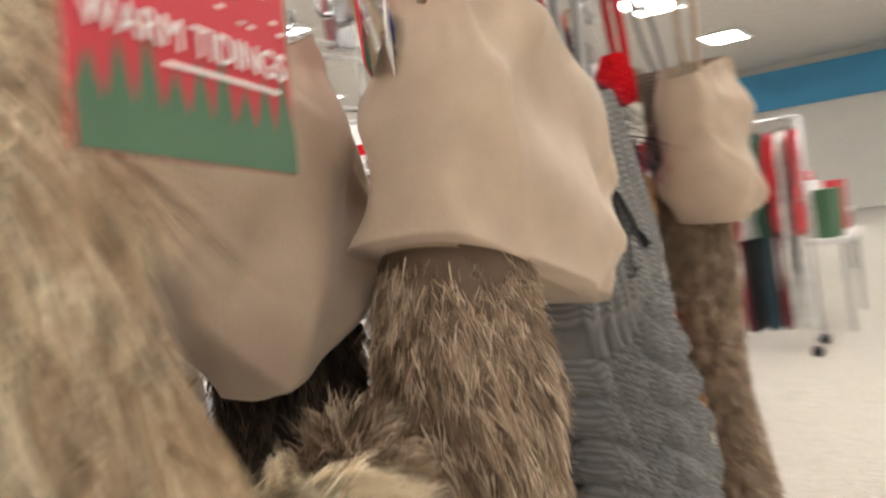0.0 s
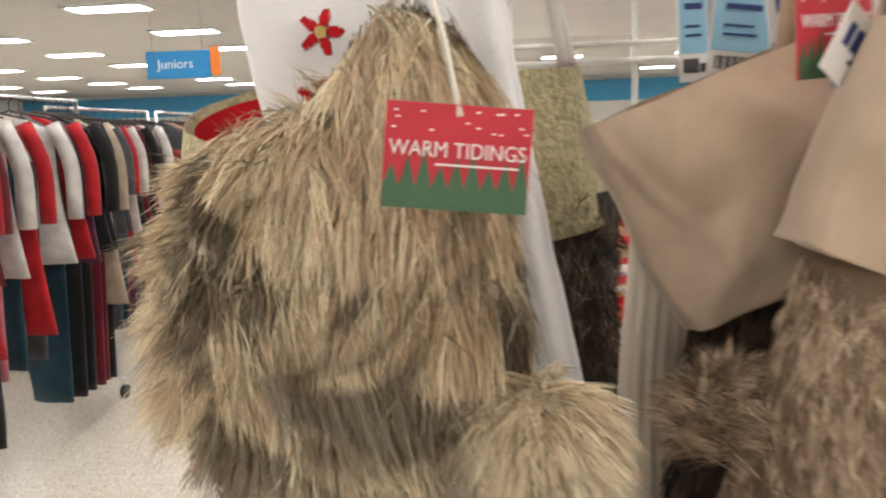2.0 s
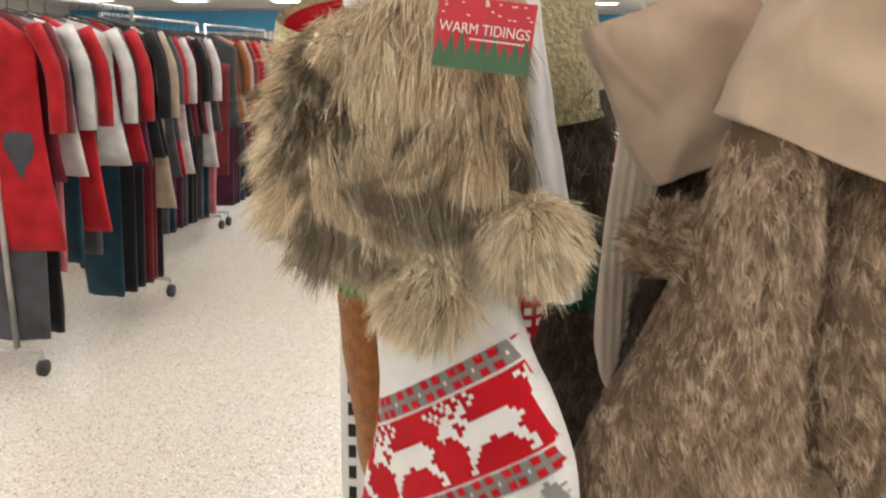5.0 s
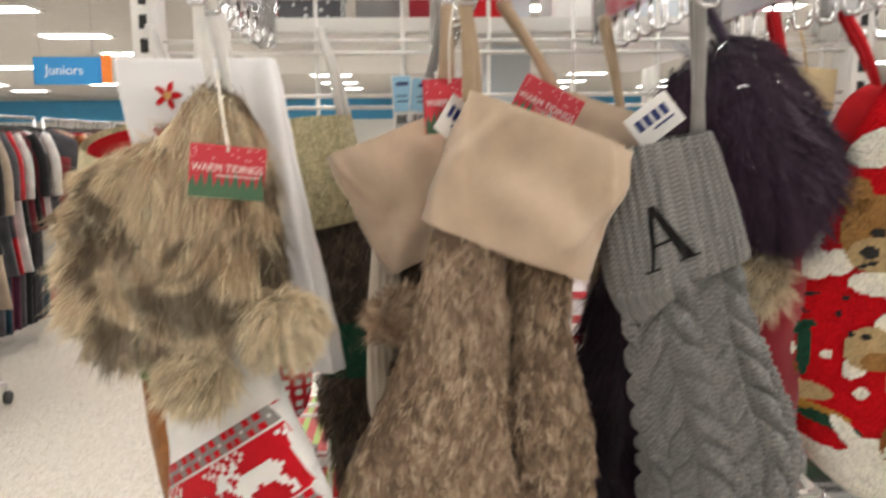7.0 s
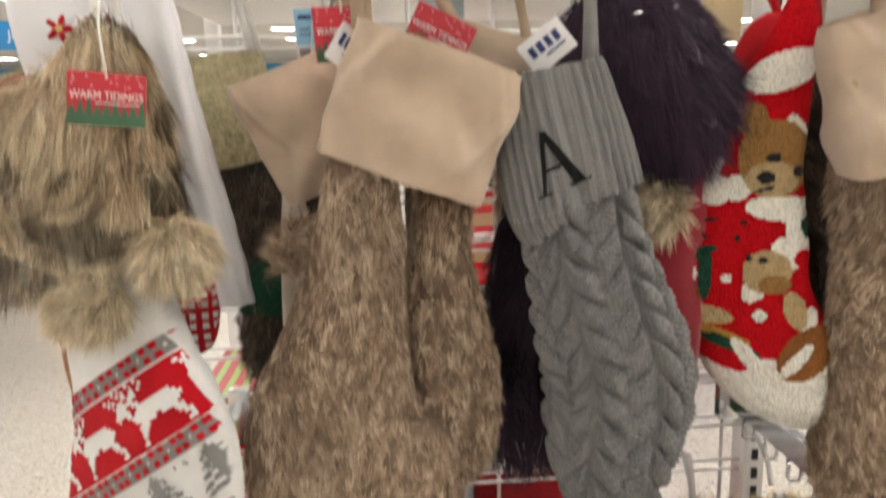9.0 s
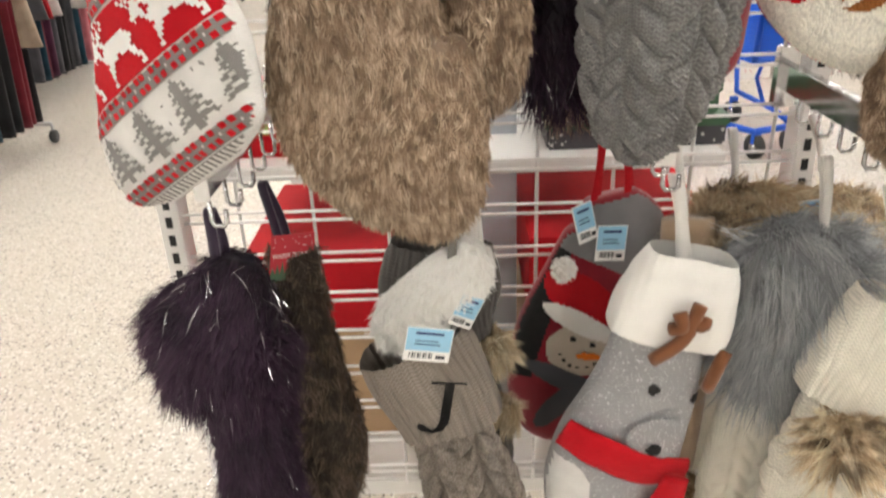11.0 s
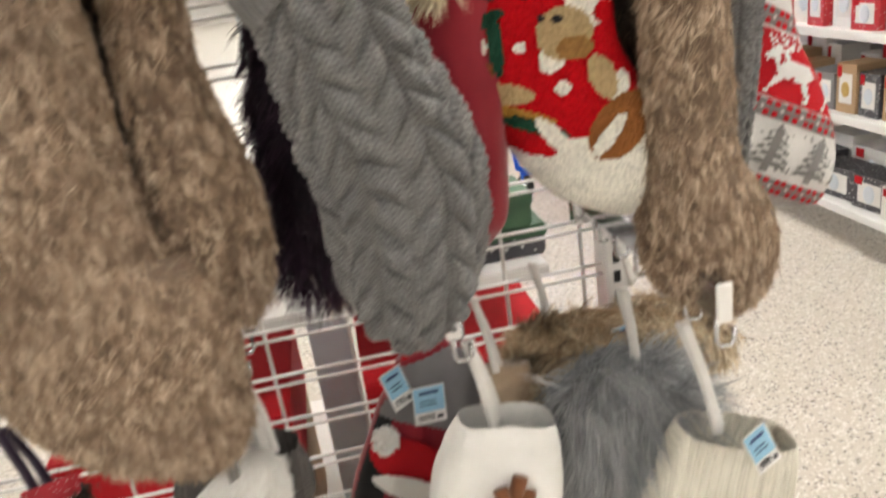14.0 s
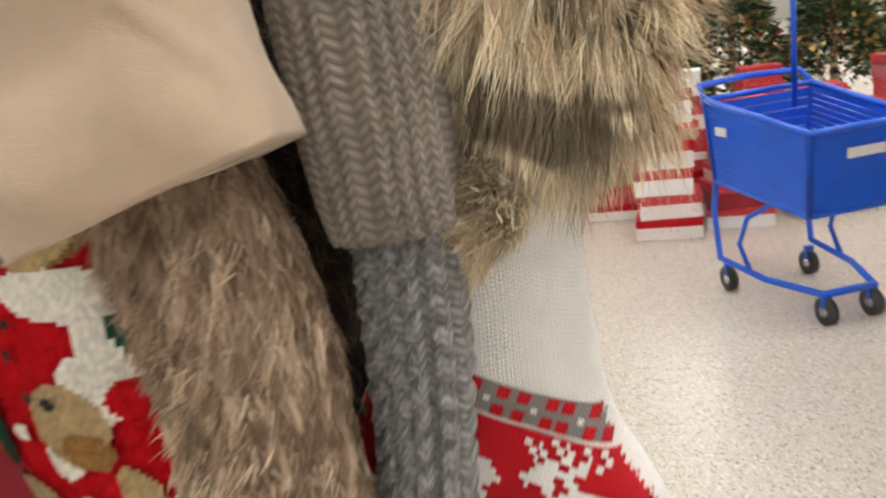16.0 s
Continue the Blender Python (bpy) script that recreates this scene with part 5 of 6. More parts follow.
# ---- lower row ----
H = (0.165, -0.30, 1.03)
e = stocking("fur_stocking", H, "deep purple shaggy fur stocking with silver tinsel strands", "lower stockings")
ob = furry("cuff", e, sp(H, [(0.188, 0.985, 0.02, 0.02), (0.178, 0.955, 0.042, 0.035), (0.156, 0.912, 0.062, 0.045), (0.142, 0.868, 0.056, 0.042), (0.130, 0.842, 0.028, 0.03)]), M["fur_purple"], 26000, 0.036, (-0.1, -0.1, -0.75), "cuff_fur", 71, width=0.0007, wild=0.55, label="purple fur cuff")
fur("tinsel", ob.data, 260, 0.03, (0, -0.4, -0.7), M["tinsel"], e, 0.0010, clump=1, seed=72)
ob = furry("leg", e, sp(H, [(0.182, 0.90, 0.04, 0.03), (0.172, 0.80, 0.036, 0.034), (0.167, 0.70, 0.038, 0.036), (0.160, 0.61, 0.044, 0.038), (0.148, 0.55, 0.066, 0.038), (0.14, 0.50, 0.075, 0.035), (0.14, 0.47, 0.04, 0.02)]), M["fur_purple"], 26000, 0.03, (0, -0.05, -0.9), "leg_fur", 73, width=0.0007, label="purple fur leg")
fur("tinsel", ob.data, 420, 0.022, (0, -0.4, -0.7), M["tinsel"], e, 0.0010, clump=1, seed=74)
loop_strap(e, (0, 0, 0), (0, 0, -0.06), 0.010, M["strap_dark"])
H = (0.20, -0.23, 1.03)
e = stocking("fur_stocking", H, "dark brown fur stocking hanging behind", "lower stockings")
furry("leg", e, sp(H, [(0.222, 0.96, 0.026, 0.022), (0.222, 0.86, 0.032, 0.03), (0.230, 0.77, 0.038, 0.032), (0.234, 0.69, 0.040, 0.03), (0.226, 0.62, 0.030, 0.026), (0.219, 0.575, 0.012, 0.012)]), M["fur_dark"], 12000, 0.014, (0, 0, -1), "leg_fur", 75)
loop_strap(e, (0, 0, 0), (0.015, 0, -0.08), 0.009, M["strap_dark"])
season_tag((0.228, -0.245, 0.985), 40, -12, None, 0.05, 0.05)

H = (0.395, -0.28, 1.03)
e = stocking("cable_knit_stocking", H, "taupe cable-knit stocking with ribbed cuff and black letter J", "lower stockings")
me = tube(sp(H, [(0.345, 0.874, 0.060, 0.034), (0.355, 0.85, 0.062, 0.038), (0.372, 0.81, 0.061, 0.04), (0.386, 0.772, 0.057, 0.038)]), 60, 190, relief=rib(0.0085, 0.004), wrinkle=0.003, seed=81, square=0.7, open_top=True)
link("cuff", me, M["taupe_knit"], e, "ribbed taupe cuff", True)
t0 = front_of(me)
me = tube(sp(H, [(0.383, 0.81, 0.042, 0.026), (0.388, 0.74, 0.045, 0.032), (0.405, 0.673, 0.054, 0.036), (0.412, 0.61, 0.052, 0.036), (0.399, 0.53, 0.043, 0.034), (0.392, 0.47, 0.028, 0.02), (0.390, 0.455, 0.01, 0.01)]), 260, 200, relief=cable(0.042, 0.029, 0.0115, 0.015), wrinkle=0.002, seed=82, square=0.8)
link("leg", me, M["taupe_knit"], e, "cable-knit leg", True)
letter(e, "J", 0.375 - H[0], 0.814 - H[2], 0.066, M["black"], -10, t0)
loop_strap(e, (0, 0, 0), (-0.01, 0, -0.15), 0.009, M["strap_grey"])
H = (0.41, -0.24, 1.03)
e = stocking("fluffy_stocking", H, "white fluffy stocking cuff hanging on its side", "lower stockings")
furry("cuff", e, sp(H, [(0.415, 0.980, 0.016, 0.016), (0.400, 0.950, 0.032, 0.03), (0.362, 0.914, 0.033, 0.032), (0.328, 0.885, 0.028, 0.028), (0.314, 0.872, 0.010, 0.012)], -0.03), M["fur_white"], 14000, 0.010, (0, -0.2, -0.5), "cuff_fur", 83, width=0.0007, spread=0.006)
loop_strap(e, (0, 0, 0), (0.005, 0, -0.06), 0.010, M["strap_white"])
loop_strap(e, (-0.012, 0, 0), (-0.008, 0, -0.07), 0.010, M["strap_white"])
H = (0.375, -0.13, 1.03)
e = stocking("ribbed_stocking", H, "dark grey ribbed knit stocking at the back", "lower stockings")
me = tube(sp(H, [(0.380, 0.940, 0.058, 0.03), (0.376, 0.90, 0.070, 0.036), (0.374, 0.855, 0.066, 0.034), (0.39, 0.78, 0.046, 0.03), (0.41, 0.65, 0.05, 0.03), (0.42, 0.55, 0.02, 0.015)], -0.05), 60, 150, relief=rib(0.0085, 0.004), wrinkle=0.003, seed=84, square=0.7, open_top=True)
link("leg", me, M["dgrey_knit"], e, "ribbed knit", True)
pompom(e, (0.436 - H[0], -0.07, 0.815 - H[2]), 0.024, M["fur_pom"], 9, 3000, 0.018)
pompom(e, (0.446 - H[0], -0.07, 0.722 - H[2]), 0.022, M["fur_pom"], 10, 3000, 0.018)
loop_strap(e, (0, 0, 0), (0, 0, -0.05), 0.009, M["strap_grey"])
price_label((0.370, -0.335, 0.922), 8, -12, 0.046, 0.038)
price_label((0.412, -0.300, 0.936), 15, -28, 0.026, 0.036)

# snowman stocking
H = (0.575, -0.10, 1.03)
e = stocking("snowman_stocking", H, "dark red felt stocking with grey cuff and scarfed snowman", "lower stockings")
me = tube(sp(H, [(0.582, 0.960, 0.032, 0.014), (0.592, 0.915, 0.062, 0.02), (0.580, 0.845, 0.078, 0.024), (0.550, 0.76, 0.084, 0.026), (0.534, 0.68, 0.077, 0.026), (0.538, 0.62, 0.056, 0.022), (0.54, 0.598, 0.02, 0.01)]), 60, 50, wrinkle=0.002, seed=91, square=0.7)
link("leg", me, M["red_felt"], e, "dark red felt", True)
tree = front_of(me)


def felt(name, test, mt, off=0.002, lab=""):
    inlay(name, lambda u, v: test(u + H[0] - 0.003, v + H[2] - 0.018), tree, M[mt], e, -0.16, 0.12, -0.53, -0.05, 0.0025, off, lab)


felt("cuff", lambda u, v: v > 0.835 + 0.45 * (0.62 - u), "felt_grey", 0.003, "grey felt cuff")
felt("black_side", lambda u, v: u < 0.50 + (v - 0.76) * 0.28 and v > 0.70, "black", 0.0018)
felt("hat", oval(0.545, 0.815, 0.052, 0.030, -38), "bright_red", 0.005, "red hat")
felt("hat_band", oval(0.545, 0.783, 0.055, 0.014, -30), "fur_white", 0.010, "white plush hat band")
felt("face", oval(0.545, 0.742, 0.044, 0.038, -15), "felt_cream", 0.006, "oatmeal felt face")
for u, v in ((0.535, 0.760), (0.560, 0.750)):
    felt("eye", oval(u, v, 0.004, 0.004), "black", 0.008)
felt("carrot_nose", oval(0.555, 0.735, 0.016, 0.0055, -8), "orange", 0.010)
for k in range(7):
    a = math.pi * (1.05 + 0.13 * k)
    felt("coal", oval(0.548 + 0.028 * math.cos(a), 0.742 + 0.024 * math.sin(a), 0.0022, 0.0022), "black", 0.008)
felt("scarf", oval(0.530, 0.698, 0.062, 0.015, -28), "felt_dgrey", 0.009, "charcoal scarf")
felt("scarf_end", oval(0.515, 0.655, 0.016, 0.042, -35), "felt_dgrey", 0.007)
felt("scarf_end", oval(0.555, 0.650, 0.015, 0.040, 12), "felt_dgrey", 0.007)
me2 = ball_mesh((0.523 - H[0], -0.04, 0.881 - H[2]), (0.013, 0.013, 0.013))
ob = link("bobble", me2, M["fur_white"], e, "white bobble", True)
fur("bobble_fur", me2, 1500, 0.005, (0, 0, 0), M["fur_white"], ob, 0.0007, 1.0, spread=0.003)
for dx, x1 in ((-0.005, -0.012), (0.02, 0.03)):
    loop_strap(e, (dx, 0, 0), (x1, 0, -0.07), 0.008, M["bright_red"])
price_label((0.579, -0.142, 0.938), 5, -3, 0.036, 0.046)
price_label((0.541, -0.14, 0.965), 20, 14, 0.026, 0.05)

# grey animal stocking with antlers and red scarf
H = (0.615, -0.25, 1.03)
e = stocking("antlered_stocking", H, "silver grey stocking with stitched animal face, brown antlers and red scarf", "lower stockings")
me = tube(sp(H, [(0.618, 0.91, 0.048, 0.022), (0.612, 0.85, 0.050, 0.026), (0.601, 0.79, 0.059, 0.028), (0.580, 0.72, 0.072, 0.03), (0.566, 0.66, 0.075, 0.03), (0.560, 0.61, 0.065, 0.028), (0.568, 0.565, 0.048, 0.024), (0.578, 0.537, 0.026, 0.016), (0.582, 0.527, 0.01, 0.008)]), 70, 50, wrinkle=0.002, seed=93, square=0.75)
link("leg", me, M["silver_knit"], e, "silver-flecked grey knit", True)
tree = front_of(me)
felt("white_heel", oval(0.503, 0.650, 0.034, 0.040, 20), "white_knit", 0.002, "white heel patch")
felt("white_toe", lambda u, v: v < 0.556 + 0.5 * (u - 0.577), "white_knit", 0.002, "white toe")
for u, v in ((0.600, 0.787), (0.649, 0.768)):
    felt("eye", oval(u, v, 0.006, 0.007), "black", 0.004)
felt("muzzle", oval(0.606, 0.722, 0.031, 0.029), "silver_knit", 0.008, "padded grey muzzle")
felt("nose", oval(0.604, 0.712, 0.0085, 0.0075), "black", 0.014)
me = tube(sp(H, [(0.641, 0.953, 0.046, 0.022), (0.635, 0.928, 0.055, 0.03), (0.625, 0.888, 0.063, 0.036), (0.618, 0.860, 0.064, 0.034)]), 30, 60, relief=rib(0.011, 0.002), wrinkle=0.003, seed=94, square=0.6, open_top=True)
link("cuff", me, M["plush"], e, "white padded cuff", True)
bm = bmesh.new()
for k, (a, b) in enumerate((((0.594, 0.853), (0.637, 0.918)), ((0.610, 0.890), (0.617, 0.910)), ((0.622, 0.900), (0.643, 0.902)))):
    rod_into(bm, [tuple(q) for q in smooth_line([(a[0] - H[0], -0.048, a[1] - H[2]), ((a[0] + b[0]) / 2 - H[0] + 0.006, -0.055, (a[1] + b[1]) / 2 - H[2] - 0.004), (b[0] - H[0], -0.05, b[1] - H[2])], 9)], 0.0075, 10)
part("antler", bm, M["antler"], e, "padded brown antler", True)
bm = bmesh.new()
rod_into(bm, [tuple(q) for q in smooth_line([(0.661 - H[0], -0.03, 0.803 - H[2]), (0.667 - H[0], -0.035, 0.832 - H[2]), (0.676 - H[0], -0.03, 0.850 - H[2])], 9)], 0.0075, 10)
part("antler", bm, M["antler"], e, "padded brown antler", True)
me = tube([(0.508 - H[0], -0.028, 0.750 - H[2], 0.017, 0.006), (0.55 - H[0], -0.038, 0.726 - H[2], 0.020, 0.008), (0.60 - H[0], -0.038, 0.699 - H[2], 0.020, 0.008), (0.65 - H[0], -0.020, 0.684 - H[2], 0.016, 0.006)], 30, 40, relief=rib(0.006, 0.0015), wrinkle=0.001)
link("scarf", me, M["red_knit"], e, "red ribbed scarf", True)
me = tube(sp(H, [(0.634, 0.695, 0.014, 0.007), (0.624, 0.66, 0.018, 0.007), (0.604, 0.622, 0.022, 0.006)], -0.046), 20, 30, relief=rib(0.006, 0.0015), wrinkle=0.002)
link("scarf_end", me, M["red_knit"], e, "", True)
loop_strap(e, (0, 0, 0), (0.015, 0, -0.075), 0.012, M["strap_white"])

# fur cuffs and grey long-haired stocking
H = (0.72, -0.10, 1.03)
e = stocking("fur_stocking", H, "stocking with brown wolf-coloured fur cuff", "lower stockings")
furry("cuff", e, sp(H, [(0.668, 0.905, 0.02, 0.02), (0.69, 0.915, 0.036, 0.035), (0.74, 0.930, 0.042, 0.045), (0.79, 0.925, 0.038, 0.045), (0.83, 0.912, 0.02, 0.02)], -0.03), M["fur_cuff"], 22000, 0.03, (0, -0.3, -0.6), "cuff_fur", 95)
me = tube(sp(H, [(0.72, 0.92, 0.05, 0.03), (0.73, 0.78, 0.05, 0.03), (0.72, 0.62, 0.06, 0.03), (0.70, 0.55, 0.03, 0.02)]), 40, 40, relief=rib(0.012, 0.003), wrinkle=0.003, seed=96)
link("leg", me, M["cream_knit"], e, "oatmeal knitted leg", True)
loop_strap(e, (0, 0, 0), (0.01, 0, -0.06), 0.008, M["strap_white"])
H = (0.83, -0.06, 1.03)
e = stocking("fur_stocking", H, "stocking with brown fur cuff at the back", "lower stockings")
furry("cuff", e, sp(H, [(0.82, 0.90, 0.025, 0.02), (0.86, 0.905, 0.036, 0.035), (0.92, 0.89, 0.034, 0.035), (0.96, 0.86, 0.02, 0.02)]), M["fur_cuff"], 8000, 0.03, (0, -0.3, -0.6), "cuff_fur", 97)
loop_strap(e, (0, 0, 0), (0.02, 0, -0.05), 0.008, M["strap_white"])
H = (0.78, -0.21, 1.03)
e = stocking("fur_stocking", H, "oatmeal knitted stocking with long silver grey fur cuff", "lower stockings")
furry("cuff", e, sp(H, [(0.79, 0.955, 0.03, 0.02), (0.775, 0.92, 0.065, 0.035), (0.77, 0.85, 0.065, 0.04), (0.77, 0.80, 0.045, 0.035), (0.775, 0.77, 0.02, 0.02)]), M["fur_grey"], 36000, 0.055, (0.05, -0.15, -0.85), "cuff_fur", 98, width=0.0011, wild=0.55, label="silver grey shaggy fur cuff")
me = tube(sp(H, [(0.755, 0.83, 0.04, 0.026), (0.745, 0.72, 0.042, 0.03), (0.74, 0.60, 0.05, 0.03), (0.745, 0.53, 0.045, 0.03), (0.75, 0.50, 0.02, 0.015)]), 140, 100, relief=cable(0.04, 0.028, 0.010, 0.005), wrinkle=0.002, seed=99)
link("leg", me, M["cream_knit"], e, "oatmeal cable-knit leg", True)
pompom(e, (0.755 - H[0], -0.02, 0.54 - H[2]), 0.05, M["fur_grey"], 11, 5000, 0.04)
pompom(e, (0.95 - H[0], 0.05, 0.68 - H[2]), 0.05, M["fur_grey"], 12, 5000, 0.045)
loop_strap(e, (0, 0, 0), (0.01, 0, -0.08), 0.009, M["strap_white"])
H = (0.64, -0.16, 1.03)
e = stocking("fur_stocking", H, "stocking with brown wolf-coloured fur foot and red tag", "lower stockings")
me = tube(sp(H, [(0.66, 0.95, 0.03, 0.02), (0.67, 0.75, 0.035, 0.02), (0.66, 0.6, 0.04, 0.025)]), 24, 30, wrinkle=0.003)
link("leg", me, M["strap_tan"], e, "", True)
furry("foot", e, sp(H, [(0.545, 0.468, 0.02, 0.02), (0.585, 0.452, 0.032, 0.035), (0.64, 0.458, 0.046, 0.04), (0.685, 0.505, 0.046, 0.04), (0.692, 0.56, 0.02, 0.02)]), M["fur_cuff"], 26000, 0.034, (0, -0.2, -0.6), "foot_fur", 101, label="wolf-coloured fur foot")
loop_strap(e, (0, 0, 0), (0.015, 0, -0.08), 0.008, M["strap_white"])

H = (0.80, -0.30, 1.03)
e = stocking("cable_knit_stocking", H, "cream cable-knit stocking with wide ribbed cuff and fur pompom", "lower stockings")
me = tube(sp(H, [(0.848, 0.914, 0.056, 0.034), (0.840, 0.887, 0.063, 0.038), (0.826, 0.84, 0.070, 0.04), (0.814, 0.800, 0.072, 0.038)]), 50, 180, relief=rib(0.009, 0.004), wrinkle=0.003, seed=103, square=0.7, open_top=True)
link("cuff", me, M["cream_knit"], e, "ribbed cream cuff", True)
me = tube(sp(H, [(0.818, 0.84, 0.048, 0.026), (0.808, 0.77, 0.058, 0.034), (0.800, 0.70, 0.070, 0.038), (0.801, 0.62, 0.066, 0.038), (0.820, 0.545, 0.050, 0.034), (0.835, 0.507, 0.026, 0.02), (0.838, 0.497, 0.01, 0.008)]), 200, 140, relief=cable(0.055, 0.036, 0.013, 0.009), wrinkle=0.002, seed=104)
link("leg", me, M["cream_knit"], e, "cable-knit leg", True)
pompom(e, (0.786 - H[0], -0.038, 0.775 - H[2]), 0.042, M["fur_cuff"], 13, 6500, 0.03)
loop_strap(e, (0, 0, 0), (0.03, 0, -0.10), 0.010, M["strap_white"])
price_label((0.838, -0.345, 0.945), 10, 25, 0.026, 0.05)
price_label((0.80, -0.15, 0.965), 15, 0, 0.03, 0.035)
# labels on the upper row
price_label((0.325, -0.20, 1.548), 6, -6, 0.034, 0.046)
price_label((0.298, -0.19, 1.552), 30, 4, 0.022, 0.05)
store_card((0.500, -0.290, 1.517), -10, 38, 0.042, 0.030)
store_card((0.352, -0.290, 1.520), 30, -35, 0.030, 0.034)
store_card((0.345, -0.215, 1.555), 10, 8, 0.034, 0.034)
e = thing("paper_tag", (0.722, -0.15, 1.560), "pale yellow paper tag on a gold cord", "price tag", "", -4, 5)
rounded_card("card", 0.044, 0.042, 0.001, M["yellow_card"], e)
rod("cord", [(-0.012, -0.001, -0.006), (-0.018, -0.002, 0.018), (-0.026, 0.0, 0.04)], 0.0009, M["gold"], e, "gold cord")

# ---- goods inside the stand ----
def gift_box(at, w, d, h, side, lid, label, yaw=0.0, group="gift boxes"):
    e = thing("gift_box", at, label, "gift box", group, 0, yaw)
    box("body", -w / 2, w / 2, -d / 2, d / 2, 0, h * 0.72, M[side], e)
    box("lid", -w / 2 - 0.003, w / 2 + 0.003, -d / 2 - 0.003, d / 2 + 0.003, h * 0.62, h, M[lid], e, "", 0.003)
    return e


gift_box((0.20, 0.36, 0.92), 0.34, 0.30, 0.06, "bright_red", "print_green", "red gift box with green striped lid on the shelf")
gift_box((0.20, 0.36, 0.981), 0.30, 0.26, 0.03, "white_card", "print_green", "flat striped gift box lying on another")
gift_box((0.68, 0.34, 0.92), 0.28, 0.28, 0.05, "print_dark", "tag_green", "green and white lettered gift box")
gift_box((0.22, 0.30, 0.42), 0.34, 0.34, 0.36, "kraft", "bright_red", "brown carton with red lid in the stand")
gift_box((0.66, 0.30, 0.42), 0.30, 0.34, 0.38, "kraft", "bright_red", "brown carton with red lid beside the post")
cu = bpy.data.curves.new("box_words", "FONT")
cu.body, cu.size, cu.extrude = "CHRISTMAS", 0.036, 0.0005
tmp = new("box_tmp", cu)
bpy.context.view_layer.update()
me = bpy.data.meshes.new_from_object(tmp.evaluated_get(bpy.context.evaluated_depsgraph_get()))
bpy.data.objects.remove(tmp)
e = gift_box((0.67, 0.24, 0.972), 0.26, 0.10, 0.055, "tag_green", "tag_green", "dark green box lettered CHRISTMAS")
ob = link("lettering", me, M["tag_red"], e, "red lettering")
ob.matrix_basis = pose(-0.115, -0.0545, 0.012, 90, 0, 0)
for x, w, h, a in ((0.06, 0.05, 0.12, "bright_red"), (0.15, 0.10, 0.11, "print_dark"), (0.26, 0.07, 0.13, "felt_grey"), (0.335, 0.05, 0.12, "red_felt")):
    gift_box((x, 0.40, 1.66), w, 0.12, h, a, a, "small patterned gift box standing on the upper shelf", 0, "upper shelf boxes")
gift_box((0.42, 0.26, 1.66), 0.06, 0.06, 0.12, "bright_red", "print_red", "tall red box on the upper shelf", 0, "upper shelf boxes")
gift_box((0.58, 0.34, 1.66), 0.10, 0.12, 0.13, "white_card", "shelf", "white box on the upper shelf", 0, "upper shelf boxes")
gift_box((0.70, 0.34, 1.66), 0.12, 0.12, 0.10, "pale_post", "white_card", "pale blue box on the upper shelf", 0, "upper shelf boxes")

# ---- clothes racks along the aisle ----
GCACHE = {}


def garment_mesh(shape, colour):
    if (shape, colour) in GCACHE:
        return GCACHE[shape, colour]
    g = random.Random(len(GCACHE))
    bm = bmesh.new()
    L = {"dress": 1.05, "blouse": 0.78, "sweater": 0.74, "trousers": 0.98, "gown": 1.3}[shape]
    n = 14
    secs = []
    for i in range(n + 1):
        t = i / n
        if shape == "trousers":
            w = 0.17 - 0.05 * t
        else:
            w = (0.05 + 0.17 * min(1, t / 0.10)) if t < 0.1 else 0.22 - 0.03 * math.sin(t * 3) + (0.05 * (t - 0.4) if shape != "blouse" else 0)
        secs.append((w, 0.022 + 0.012 * math.sin(9 * t + g.random())))
    k = 16
    rings = []
    for i, (w, d) in enumerate(secs):
        z = -L * i / n
        rings.append([bm.verts.new((w * math.copysign(abs(math.cos(a)) ** 0.6, math.cos(a)), d * math.sin(a) * (1 + 0.35 * math.sin(5 * a + i * 0.3)), z - (0.03 * abs(math.cos(a)) if i < 2 else 0))) for a in [2 * math.pi * j / k for j in range(k)]])
    for a, b in zip(rings, rings[1:]):
        for j in range(k):
            bm.faces.new((a[j], b[j], b[(j + 1) % k], a[(j + 1) % k]))
    bm.faces.new(rings[0])
    bm.faces.new(rings[-1][::-1])
    if shape in ("sweater", "dress", "gown"):
        for s in (-1, 1):
            q = smooth_line([(s * 0.19, 0, -0.06), (s * 0.255, 0.01, -0.25), (s * 0.25, 0.015, -0.52)], 8)
            rod_into(bm, [tuple(p) for p in q], 0.038, 8)
    me = bpy.data.meshes.new("cloth")
    bm.to_mesh(me)
    bm.free()
    me.materials.append(GM[colour])
    me.polygons.foreach_set("use_smooth", [True] * len(me.polygons))
    GCACHE[shape, colour] = me
    return me


bm = bmesh.new()
rod_into(bm, [(-0.20, 0, -0.035), (-0.1, 0, -0.01), (0, 0, 0.01), (0.1, 0, -0.01), (0.20, 0, -0.035)], 0.006, 6)
rod_into(bm, [(0, 0, 0.01), (0, 0, 0.05), (0.02, 0, 0.07), (0, 0, 0.085)], 0.002, 5)
HANGER = bpy.data.meshes.new("hanger")
bm.to_mesh(HANGER)
bm.free()
HANGER.materials.append(M["rubber"])


def garment(shape, colour, at, yaw, below=""):
    e = thing(shape, at, f"{colour} {shape} on a black hanger" + (f" over {below} trousers" if below else ""), "clothing", "clothes on the racks", 0, yaw)
    for nm, me in (("cloth", garment_mesh(shape, colour)), ("hanger", HANGER)):
        ob = new(nm, me)
        ob.parent = e
    if below:
        ob = new("trousers_below", garment_mesh("trousers", below))
        ob.parent = e
        ob.matrix_basis = pose(0, 0.01, -0.50)
    return e


